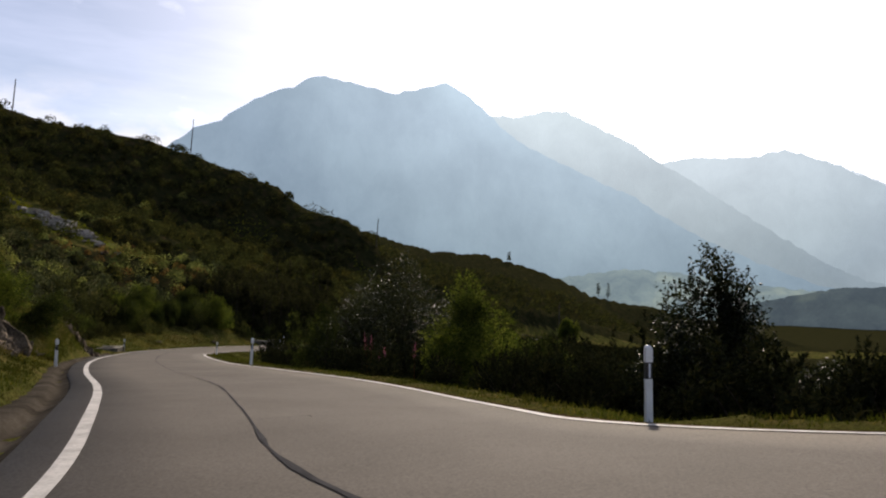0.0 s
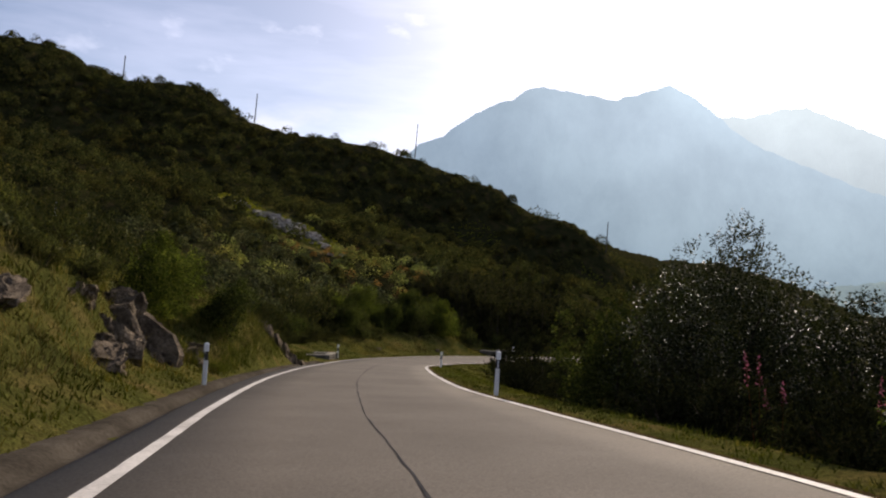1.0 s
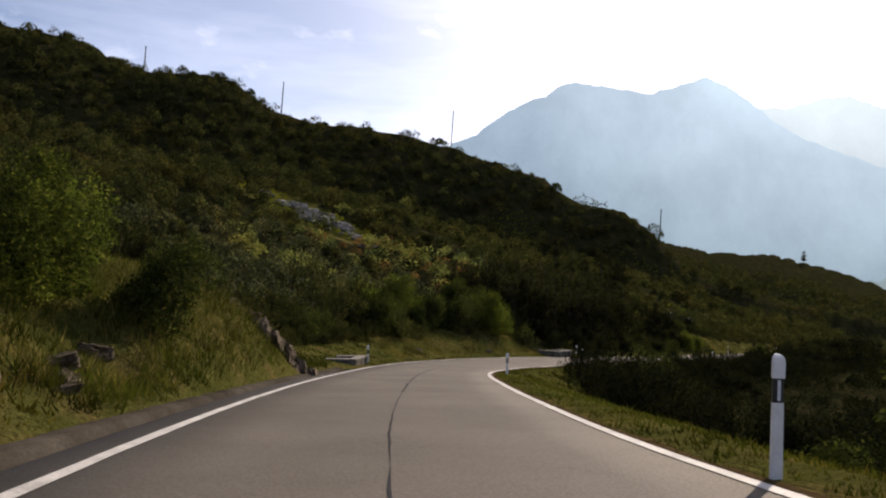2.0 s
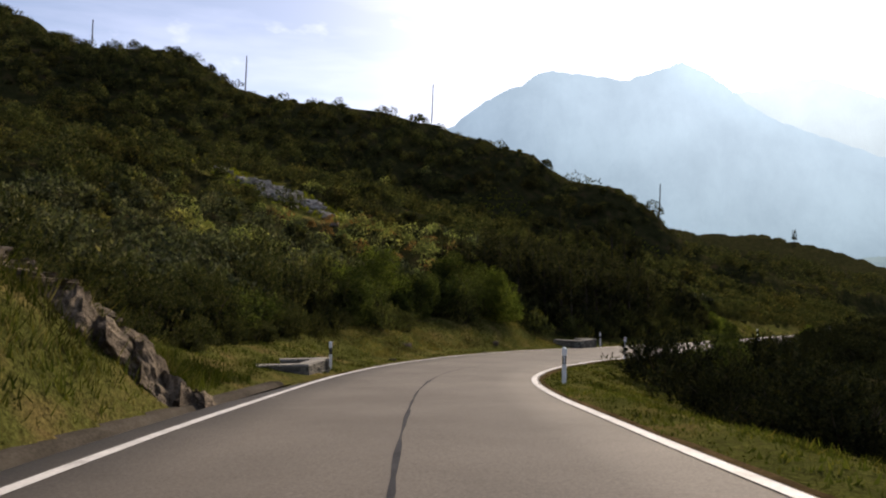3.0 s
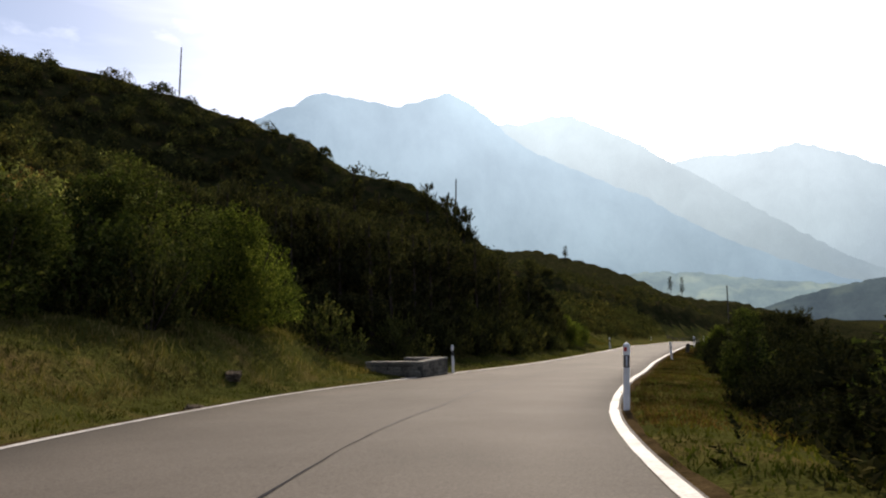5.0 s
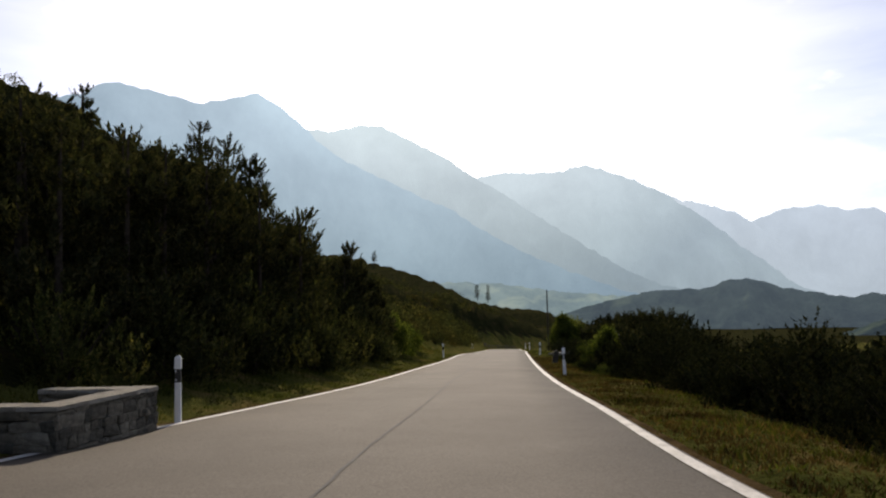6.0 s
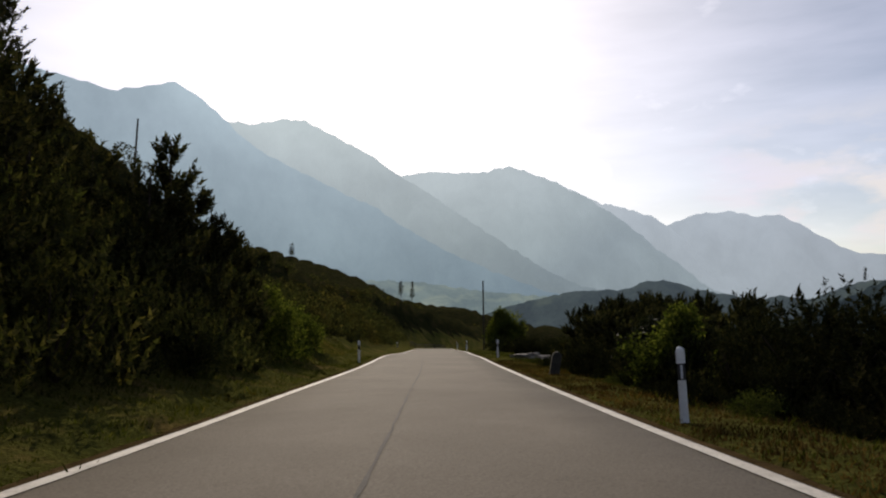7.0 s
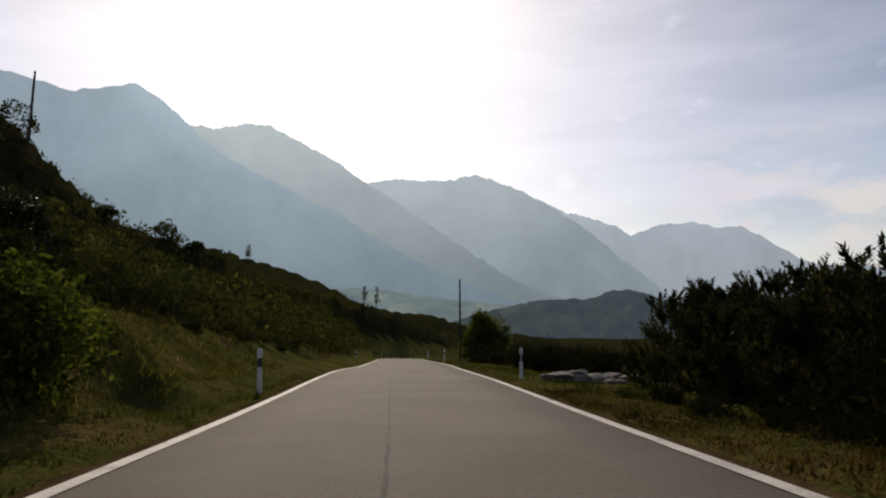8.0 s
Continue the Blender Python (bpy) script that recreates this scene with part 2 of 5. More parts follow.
OLIVE = foliage("olive_scrub", [(0.0, (0.085, 0.095, 0.034)), (0.6, (0.175, 0.180, 0.066)), (1.0, (0.27, 0.25, 0.105))], 0.46, 0.7, 0.3, 0.0)
RUSTY = foliage("rusty_scrub", [(0.0, (0.080, 0.050, 0.022)), (0.6, (0.175, 0.095, 0.042)), (1.0, (0.26, 0.13, 0.060))], 0.38, 0.7, 0.3, 0.0)
GRASS = foliage("grass", [(0.0, (0.030, 0.036, 0.008)), (0.70, (0.060, 0.064, 0.013)), (1.0, (0.110, 0.088, 0.028))], 0.30, 0.75, 0.2, 0.0)
STRAW = foliage("straw", [(0.0, (0.060, 0.058, 0.016)), (0.6, (0.125, 0.100, 0.036)), (1.0, (0.22, 0.165, 0.075))], 0.30, 0.75, 0.2, 0.0)
RUSSET_GRASS = foliage("brown_grass", [(0.0, (0.040, 0.026, 0.010)), (0.6, (0.085, 0.052, 0.020)), (1.0, (0.15, 0.095, 0.040))], 0.25, 0.8, 0.2, 0.0)
LAWN = foliage("lawn", [(0.0, (0.075, 0.085, 0.012)), (0.7, (0.13, 0.135, 0.020)), (1.0, (0.19, 0.165, 0.035))], 0.45, 0.75, 0.2, 0.0)
SCREE = surface("scree_rock", [(0.3, (0.15, 0.14, 0.125)), (0.7, (0.34, 0.32, 0.29))], 1.2, 1.0, 9.0, 0.8, 8.0, 0.08, 0.03, 0.4)
FLOWER = foliage("fireweed_petal", [(0.0, (0.22, 0.06, 0.14)), (1.0, (0.36, 0.11, 0.24))], 0.4, 0.6, 0.2, 0.0)
RUSSET = foliage("russet_leaf", [(0.0, (0.08, 0.030, 0.014)), (1.0, (0.20, 0.075, 0.028))], 0.35, 0.6, 0.3, 0.0)
# backdrop haze is emission in each material, with no air in between
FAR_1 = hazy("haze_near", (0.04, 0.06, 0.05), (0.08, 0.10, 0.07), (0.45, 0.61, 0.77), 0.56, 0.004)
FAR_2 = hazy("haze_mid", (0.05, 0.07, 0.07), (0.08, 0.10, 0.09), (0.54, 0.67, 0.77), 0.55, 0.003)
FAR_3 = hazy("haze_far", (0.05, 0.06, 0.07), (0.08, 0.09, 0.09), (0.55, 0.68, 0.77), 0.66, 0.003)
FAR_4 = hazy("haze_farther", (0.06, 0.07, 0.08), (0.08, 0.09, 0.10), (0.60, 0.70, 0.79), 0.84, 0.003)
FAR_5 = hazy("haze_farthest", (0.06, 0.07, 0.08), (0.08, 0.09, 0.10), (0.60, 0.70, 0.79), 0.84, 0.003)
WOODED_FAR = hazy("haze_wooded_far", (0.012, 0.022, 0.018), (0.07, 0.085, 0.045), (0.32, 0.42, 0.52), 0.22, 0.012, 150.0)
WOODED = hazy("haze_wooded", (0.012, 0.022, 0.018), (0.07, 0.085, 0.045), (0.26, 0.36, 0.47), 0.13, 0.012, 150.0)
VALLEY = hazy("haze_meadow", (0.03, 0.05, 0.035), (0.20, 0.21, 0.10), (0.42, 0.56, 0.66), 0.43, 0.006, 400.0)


# ---- mesh helpers ----
rng = np.random.default_rng(7)


def mesh_of(name, verts, faces, mat, smooth=False):
    me = bpy.data.meshes.new(name)
    me.from_pydata([tuple(v) for v in verts], [], [tuple(f) for f in faces])
    me.materials.append(mat)
    if smooth:
        me.shade_smooth()
    me.update()
    return me


def fast_mesh(name, verts, faces, mat, smooth=False):
    """A mesh from arrays: verts n x 3, faces m x k."""
    me = bpy.data.meshes.new(name)
    verts, faces = np.asarray(verts, np.float32), np.asarray(faces, np.int32)
    m, k = faces.shape
    me.vertices.add(len(verts))
    me.vertices.foreach_set("co", verts.ravel())
    me.loops.add(m * k)
    me.loops.foreach_set("vertex_index", faces.ravel())
    me.polygons.add(m)
    me.polygons.foreach_set("loop_start", np.arange(0, m * k, k, dtype=np.int32))
    me.polygons.foreach_set("loop_total", np.full(m, k, np.int32))
    me.materials.append(mat)
    me.update(calc_edges=True)
    if smooth:
        me.shade_smooth()
    return me


def part(name, me, parent=None, label="", m=None):
    ob = new(name, me)
    if parent is not None:
        ob.parent = parent
    if m is not None:
        ob.matrix_basis = m
    if label:
        tagged(ob, label)
    return ob


def bm_mesh(name, bm, mat, smooth=False):
    me = bpy.data.meshes.new(name)
    bm.to_mesh(me)
    bm.free()
    me.materials.append(mat)
    if smooth:
        me.shade_smooth()
    return me


# ---- the road's line ----
# the outer edges of the two painted lines, station by station
LEFT_LINE = [
    (9.00, -22.0), (3.00, -10.0), (-0.60, -2.0), (-1.90, 3.5), (-2.85, 6.6), (-4.78, 10.9), (-7.80, 17.0), (-11.72, 24.0),
    (-15.37, 31.0), (-18.72, 38.0), (-21.67, 45.0), (-24.23, 52.0), (-26.11, 58.0), (-27.47, 64.0), (-28.26, 70.0), (-28.45, 77.0),
    (-27.52, 84.0), (-25.31, 91.0), (-22.59, 98.0), (-19.56, 106.0), (-16.36, 116.0), (-12.88, 127.0), (-9.89, 137.0), (-4.94, 154.1),
    (-1.25, 164.3), (2.60, 176.8), (10.00, 201.7), (16.60, 222.7), (23.50, 238.5), (48.00, 258.0), (110.00, 278.0), (190.00, 302.0),
]
RIGHT_LINE = [
    (21.00, -6.0), (14.50, 3.5), (9.00, 8.8), (4.90, 9.4), (2.05, 10.4), (0.90, 13.1), (-2.00, 19.7), (-6.35, 27.0),
    (-10.03, 33.5), (-13.22, 40.5), (-16.09, 47.3), (-18.69, 54.0), (-20.11, 59.3), (-20.79, 64.8), (-20.90, 70.3), (-20.43, 76.5),
    (-19.47, 82.2), (-17.97, 88.7), (-16.01, 95.7), (-13.74, 104.2), (-10.80, 114.2), (-7.36, 125.5), (-4.25, 135.5), (1.00, 152.3),
    (4.40, 162.5), (8.20, 175.0), (15.60, 199.9), (22.20, 220.9), (28.00, 234.5), (50.50, 252.5), (112.00, 272.0), (192.00, 296.0),
]


def catmull(rows, step):
    rows = np.asarray(rows, float)
    p = np.vstack([2 * rows[0] - rows[1], rows, 2 * rows[-1] - rows[-2]])
    out = []
    for i in range(1, len(p) - 2):
        n = max(2, int(np.linalg.norm(p[i + 1][:2] - p[i][:2]) / step))
        u = np.linspace(0, 1, n, endpoint=False)[:, None]
        a, b, c, d = p[i - 1], p[i], p[i + 1], p[i + 2]
        out.append(0.5 * (2 * b + (c - a) * u + (2 * a - 5 * b + 4 * c - d) * u ** 2 + (3 * b - a - 3 * c + d) * u ** 3))
    out.append(rows[-1:])
    return np.vstack(out)


RD = catmull(np.hstack([LEFT_LINE, RIGHT_LINE]), 0.6)
ROAD_END = int(np.argmax(RD[:, 1] > 236))  # past here the line only carries the valley side on
LEFT, RIGHT = RD[:, :2], RD[:, 2:4]
MID = (LEFT + RIGHT) / 2
RZ = np.interp(MID[:, 1], [-25, -10, 0, 10, 20, 30, 40, 50, 60, 70, 80, 90, 100, 110, 120, 130, 140, 150, 162, 175, 187, 199, 221, 232, 245, 275], [1.25, 0.79, 0.22, -0.48, -1.26, -2.07, -2.87, -3.63, -4.33, -4.96, -5.53, -6.02, -6.47, -6.88, -7.27, -7.66, -8.03, -8.47, -9.05, -9.65, -10.24, -10.85, -11.85, -12.45, -13.6, -18])  # the fall of the road
ACROSS = RIGHT - LEFT
WIDTH = np.linalg.norm(ACROSS, axis=1)
ACROSS = ACROSS / WIDTH[:, None]


def strip(name, offsets, mat, side, z_add, first=0, last=None, wobble=0.0, bumpy=0.0):
    """A band along the road: offsets (metres to the right of the left or right line, or of the middle), with heights."""
    sl = slice(first, last)
    base = {"l": LEFT, "r": RIGHT, "m": MID}[side][sl]
    ac, z = ACROSS[sl], RZ[sl]
    n, k = len(base), len(offsets)
    v = np.zeros((n, k, 3))
    for j, o in enumerate(offsets):
        off = np.full(n, o) if np.isscalar(o) else np.asarray(o)[sl]
        if wobble:
            off = off + np.array([noise.noise((q * 0.7, j * 9.1, 3.0)) for q in range(n)]) * wobble
        v[:, j, :2] = base + ac * off[:, None]
        v[:, j, 2] = z + (z_add if np.isscalar(z_add) else z_add[j])
    i = np.arange(n - 1)[:, None] * k + np.arange(k - 1)[None]
    i = i.ravel()
    f = np.stack([i, i + 1, i + k + 1, i + k], 1)
    return fast_mesh(name, v.reshape(-1, 3), f, mat, True)


def road_near(x, y):
    """For points: index of the nearest road sample and the distance right of its middle (left: minus)."""
    x, y = np.asarray(x, float).ravel(), np.asarray(y, float).ravel()
    idx = np.zeros(len(x), int)
    for c in range(0, len(x), 20000):
        s = slice(c, c + 20000)
        d = (x[s, None] - MID[None, :, 0]) ** 2 + (y[s, None] - MID[None, :, 1]) ** 2
        idx[s] = d.argmin(1)
    rel = np.stack([x, y], 1) - MID[idx]
    dist = np.linalg.norm(rel, axis=1)
    lat = (rel * ACROSS[idx]).sum(1)
    return idx, np.where(lat < 0, -dist, dist)


# ---- the lie of the land ----
CREST = catmull([(-420, -60, 140), (-260, 70, 95), (-178, 135, 61), (-168, 141.5, 58), (-155, 150, 56.8), (-150, 153, 55.8), (-146, 156, 53), (-139, 161, 51.6), (-127, 166, 50.8), (-121, 169, 48.7), (-117, 171, 45.2), (-113.5, 172.5, 42.8), (-105, 178, 40.1), (-95, 185.5, 40.1), (-85, 193, 39.3), (-78, 198, 37.7), (-70, 201, 35), (-62, 203, 31.5), (-56, 204.5, 29.2), (-51.5, 205.8, 27.5), (-49.5, 206, 24.6), (-41, 206, 22.5), (-36, 206.8, 21), (-31, 207, 17.2), (-27, 207, 13.0), (-23, 207.8, 8.8), (-19, 208.7, 5.9), (-10, 210.8, 3.2), (-5, 212, 1.5), (10, 236, -1.5), (30, 256, -5), (60, 285, -13)], 3.0)
SPUR = catmull([(-300, 380, 70), (-100, 422, 42), (-31, 440, 27), (-15, 445, 26), (6, 451, 23.8), (20, 454.5, 20.5), (38, 459, 17.2), (47, 461, 14), (56, 463.5, 10.5), (62, 465, 6.5), (75, 468, 1.9), (93, 468, -2.4), (111, 465, -3.6), (122, 463.5, -7), (150, 456, -13), (250, 430, -34)], 5.0)


def nearest(line, x, y):
    idx = np.zeros(len(x), int)
    dist = np.zeros(len(x))
    for c in range(0, len(x), 20000):
        s = slice(c, c + 20000)
        d = np.hypot(x[s, None] - line[None, :, 0], y[s, None] - line[None, :, 1])
        idx[s] = d.argmin(1)
        dist[s] = d.min(1)
    return idx, dist


def crest_height(x, y):
    """The crest's height beside each point, easing from one stretch of it to the next."""
    out = np.zeros(len(x))
    for c in range(0, len(x), 20000):
        s = slice(c, c + 20000)
        d = np.hypot(x[s, None] - CREST[None, :, 0], y[s, None] - CREST[None, :, 1])
        k = 1 / (d + 0.3) ** 4
        out[s] = (k * CREST[None, :, 2]).sum(1) / k.sum(1)
    return out


def smooth_max(a, b, k):
    h = np.clip(0.5 + 0.5 * (a - b) / k, 0, 1)
    return b + (a - b) * h + k * h * (1 - h)


def lumps(x, y, scale, seed=0.0):
    return np.array([noise.noise((px / scale, py / scale, seed)) for px, py in zip(x, y)])


def land(x, y, rough=True):
    x, y = np.asarray(x, float).ravel(), np.asarray(y, float).ravel()
    idx, lat = road_near(x, y)
    half = WIDTH[idx] / 2
    e_l, e_r = -lat - half, lat - half
    rz = RZ[idx]
    # uphill side
    ci, cd = nearest(CREST, x, y)
    cz = crest_height(x, y)
    w = np.clip(e_l, 0, None) / (np.clip(e_l, 0, None) + cd + 1e-6)
    t = np.clip(e_l, 0, None)
    bank_h = np.interp(y, [0, 13.7, 19.4, 24.1, 27.9, 31.3, 34.3, 42.7, 46.5, 48.0, 49.6, 51.2, 57.9, 67.8, 77.7, 87.7, 91.7, 95.7, 103.5, 113.3, 121.9, 126.8, 130.7, 139.2, 160, 185], [0.8, 1.0, 2.2, 3.3, 3.4, 2.4, 1.9, 2.5, 2.15, 1.6, 0.7, 0.5, 0.5, 0.8, 1.2, 1.7, 0.6, 0.5, 1.2, 1.8, 1.6, 0.8, 2.0, 1.8, 0.9, 0.3])
    bank = np.interp(t, [0, 1.0, 2.2, 4.0, 7.0, 14], [0, 0, 0.12, 0.62, 1.0, 1.15]) * bank_h
    crag = np.clip(1 - np.abs(y - 28.2) / 4.5, 0, 1) ** 0.5
    bank = bank * (1 - crag) + crag * np.interp(t, [0, 1.8, 2.7, 3.6, 4.6, 7, 14], [0, 0, 0.10, 0.50, 0.86, 1, 1.15]) * bank_h
    spine = np.clip(1 - np.abs(y - 42.6) / 7.2, 0, 1) ** 0.35
    bank = bank * (1 - spine) + spine * np.interp(t, [0, 1.25, 1.7, 2.3, 3.2, 5.0, 7, 14], [0, 0, 0.38, 0.74, 0.95, 1, 1.0, 1.05]) * bank_h
    ledge = np.clip((91.9 - y) / 1.2, 0, 1) * np.clip((y - 66) / 8, 0, 1)
    bank = bank * (1 - ledge) + ledge * np.interp(t, [0, 1.3, 2.0, 3.0, 4.2, 7, 14], [0, 0.0, 0.30, 0.80, 1.0, 1.1, 1.3]) * np.interp(y, [66, 76, 84, 92], [0.5, 0.9, 1.35, 1.25])
    up = rz + bank + (cz - rz - 1.2) * (np.power(w, 1.25) - 0.13 * np.sin(np.pi * np.clip((w - 0.42) / 0.58, 0, 1)) ** 2)
    past = np.clip(0.5 + 2.0 * ((y - CREST[ci, 1]) * 0.89 - (x - CREST[ci, 0]) * 0.45) / (cd + 0.5), 0, 1)
    up = up * (1 - past) + (cz - 0.35 * cd) * past
    up = up + 2.4 * np.exp(-((x + 37.5) / 6.5) ** 2 - ((y - 41.5) / 7.5) ** 2)
    # the washed-out hollow in the bank before the crest
    up = up + 0.55 * np.exp(-((x + 13.6) / 0.9) ** 2 - ((y - 133.4) / 1.1) ** 2) - 0.75 * np.exp(-((x + 13.35) / 0.55) ** 2 - ((y - 131.3) / 0.75) ** 2)
    # downhill side
    steep = np.interp(y, [0, 28.8, 57.9, 82.7, 97.6, 129.7], [0.30, 0.30, 0.36, 0.25, 0.13, 0.10])
    t = np.clip(e_r, 0, None)
    down = rz - np.interp(t, [0, 1.2, 5.0, 400], [0, 0.02, 0.9, 0.9]) * (steep / 0.3) - np.clip(t - 5, 0, 22) * steep - np.clip(t - 27, 0, 250) * 0.13
    z = np.where(lat < 0, up, down)
    si, sd = nearest(SPUR, x, y)
    z = smooth_max(z, SPUR[si, 2] - 0.30 * sd, 3.0)
    z = np.maximum(z, -52 + 0 * z)
    edge = np.minimum(np.where(lat < 0, e_l, e_r), 60)
    near_road = edge < 0.4
    if rough:
        amt = np.clip((edge - 0.8) / 5.0, 0, 1)
        z = z + amt * (0.22 * lumps(x, y, 2.3) + 0.10 * lumps(x, y, 0.9, 5.0)) + np.clip((edge - 6) / 20, 0, 1) * 1.6 * lumps(x, y, 17.0, 9.0)
    gut = (lat < 0) & (y < 56)
    z = np.where(gut, z - 0.22 * np.clip((1.30 - e_l) / 0.25, 0, 1), z)
    z = np.where(near_road, rz - 0.05, z)
    return z


def land_at(x, y):
    return float(land([x], [y])[0])

# ---- ground ----
# how far from the road the shrubs begin, along y
L_MIN = ([0, 20, 34, 43, 52, 58, 66, 76, 82, 90, 94, 98, 106, 116, 122, 126, 130, 134, 138, 165], [8, 8, 6.5, 7.5, 6.4, 4.4, 3.8, 3.6, 3.9, 3.4, 3.4, 3.0, 3.0, 3.0, 3.4, 3.6, 5.0, 5.0, 3.5, 3])
R_MIN = ([0, 20, 38, 48, 56, 60, 64, 68, 74, 80, 86, 91, 96, 103, 108, 113, 119, 125, 130, 134, 146, 152, 165], [3.0, 3.4, 6.0, 5.6, 4.6, 3.4, 2.7, 2.4, 2.3, 2.7, 2.6, 2.8, 3.2, 3.6, 2.6, 2.2, 2.4, 2.4, 3.8, 7, 8, 5, 4])
def steps(lo, fine_lo, fine_hi, hi, fine, grow=1.10, cap=3.0, reach=230):
    """Grid lines: close together along the road, at most cap apart over the near slopes, then ever wider."""
    mid = list(np.arange(fine_lo, fine_hi, fine))
    out = []
    for start, end, way in ((fine_hi, hi, 1), (fine_lo, lo, -1)):
        q, s = start, fine
        if way > 0:
            out.append(q)
        while (end - q) * way > 0:
            s = min(s * grow, cap) if abs(q - start) < reach else s * 1.15
            q += way * s
            out.append(q)
    return np.array(sorted(mid + out))


GX = steps(-900, -46, 14, 2200, 0.5)
GY = steps(-160, -14, 150, 4300, 0.5)
gx, gy = np.meshgrid(GX, GY)
gz = land(gx, gy)
far = np.clip((np.hypot(gx.ravel(), gy.ravel()) - 500) / 400, 0, 1)
gz = gz * (1 - far) + np.minimum(gz, -50) * far
nx = len(GX)
gi = (np.arange(len(GY) - 1)[:, None] * nx + np.arange(nx - 1)[None]).ravel()
faces = np.stack([gi, gi + 1, gi + nx + 1, gi + nx], 1)
ground = part("ground", fast_mesh("ground", np.stack([gx.ravel(), gy.ravel(), gz], 1), faces, GROUND, True))
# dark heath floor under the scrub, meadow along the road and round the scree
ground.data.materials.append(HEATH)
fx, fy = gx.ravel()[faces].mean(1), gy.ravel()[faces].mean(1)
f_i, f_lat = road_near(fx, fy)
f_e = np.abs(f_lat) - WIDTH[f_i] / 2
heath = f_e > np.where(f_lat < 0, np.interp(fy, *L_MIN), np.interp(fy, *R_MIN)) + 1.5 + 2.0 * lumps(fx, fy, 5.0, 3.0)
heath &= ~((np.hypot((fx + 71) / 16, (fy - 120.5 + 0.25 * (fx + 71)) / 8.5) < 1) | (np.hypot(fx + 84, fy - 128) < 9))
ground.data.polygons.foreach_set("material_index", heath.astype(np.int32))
tagged(ground, "rough mountain meadow slope rising above the road", "ground", kind="structure")

# ---- road ----
def road_sheet():
    n = ROAD_END
    frac = [0.0, 0.2, 0.4, 0.5, 0.6, 0.8, 1.0]
    cols = []
    out_l = np.interp(LEFT[:, 1], [-30, 48, 58, 200], [0.45, 0.45, 0.05, 0.05])
    for f in frac:
        p = LEFT + (RIGHT - LEFT) * f
        if f == 0.0:
            p = p - ACROSS * out_l[:, None]
        if f == 1.0:
            p = p + ACROSS * 0.05
        cols.append(np.column_stack([p, RZ + 0.02 * (1 - (2 * f - 1) ** 2)])[:n])
    v = np.stack(cols, 1)
    skirt_l, skirt_r = v[:, :1].copy(), v[:, -1:].copy()
    skirt_l[..., 2] -= 0.12
    skirt_r[..., 2] -= 0.12
    v = np.concatenate([skirt_l, v, skirt_r], 1)
    k = v.shape[1]
    i = (np.arange(n - 1)[:, None] * k + np.arange(k - 1)[None]).ravel()
    return fast_mesh("road", v.reshape(-1, 3), np.stack([i, i + 1, i + k + 1, i + k], 1), ASPHALT, True)


road = tagged(part("road", road_sheet()), "narrow grey asphalt mountain road, worn smooth", "road", kind="structure")
for side, inner in (("l", 0.0), ("r", -0.16)):
    line = part("edge_line", strip("edge_line", [inner, inner + 0.08, inner + 0.16], PAINT, side, 0.012, 0, ROAD_END, wobble=0.012), road, "worn white painted edge line")
seam_frac = np.interp(MID[:, 1], [7.9, 14.3, 17.8, 24.4, 31.2, 42.1, 51.9, 56.4, 61.5, 68.3, 80.8, 85.3, 97.4, 105.1, 122.8, 134.1], [0.305, 0.363, 0.397, 0.420, 0.474, 0.506, 0.513, 0.520, 0.513, 0.557, 0.589, 0.561, 0.496, 0.450, 0.457, 0.439])
seam_off = (seam_frac - 0.5) * WIDTH
thin = 0.009 + 0.022 * np.clip([noise.noise((q * 0.13, 1.7, 0)) + 0.1 for q in range(len(RD))], 0, 1)
for y0, w0, spread in ((6.8, 0.05, 0.4), (8.0, 0.05, 0.5), (9.6, 0.04, 0.5), (17.0, 0.02, 0.4), (41.5, 0.05, 0.7), (43.5, 0.04, 0.8), (47.0, 0.04, 0.6), (55.5, 0.04, 0.6)):
    thin = thin + w0 * np.exp(-((MID[:, 1] - y0) / spread) ** 2) * np.array([0.7 + noise.noise((q * 2.1, y0, 0)) for q in range(len(RD))])
thin = np.clip(thin, 0.008, 0.09)
part("seam", strip("seam", [seam_off - thin, seam_off + thin], TAR, "m", 0.026, 0, int(np.argmax(MID[:, 1] > 76)), wobble=0.03), road, "dark tar-sealed seam along the middle")
part("seam", strip("seam", [seam_off - 0.018, seam_off + 0.018], OLD_TAR, "m", 0.026, int(np.argmax(MID[:, 1] > 76)) - 1, int(np.argmax(MID[:, 1] > 145)), wobble=0.04), road, "faded grey seam along the middle")
# a thin old crack across the lane
crack = [(-2.35 + 1.5 * q + 0.05 * noise.noise((q * 9, 0, 0)), 10.4 + 1.2 * q + 0.12 * noise.noise((q * 7, 3, 0))) for q in np.linspace(0, 1, 16)]
cz = [RZ[int(np.argmin(((MID - c) ** 2).sum(1)))] + 0.027 for c in crack]
cv = [(x + s * 0.004, y + s * (0.006 + 0.008 * abs(noise.noise((x * 5, y, 2)))), z) for (x, y), z in zip(crack, cz) for s in (-1, 1)]
part("crack", mesh_of("crack", cv, [(2 * q, 2 * q + 1, 2 * q + 3, 2 * q + 2) for q in range(15)], TAR), road, "thin dark crack across the lane")
last_gut = int(np.argmax(LEFT[:, 1] > 55))
part("soil_edge", strip("soil_edge", [0.0, 0.07, 0.17, 0.30], LITTER, "r", [-0.02, -0.004, 0.006, -0.07], 0, int(np.argmax(MID[:, 1] > 165)), 0.10), road, "crumbling brown soil along the edge")
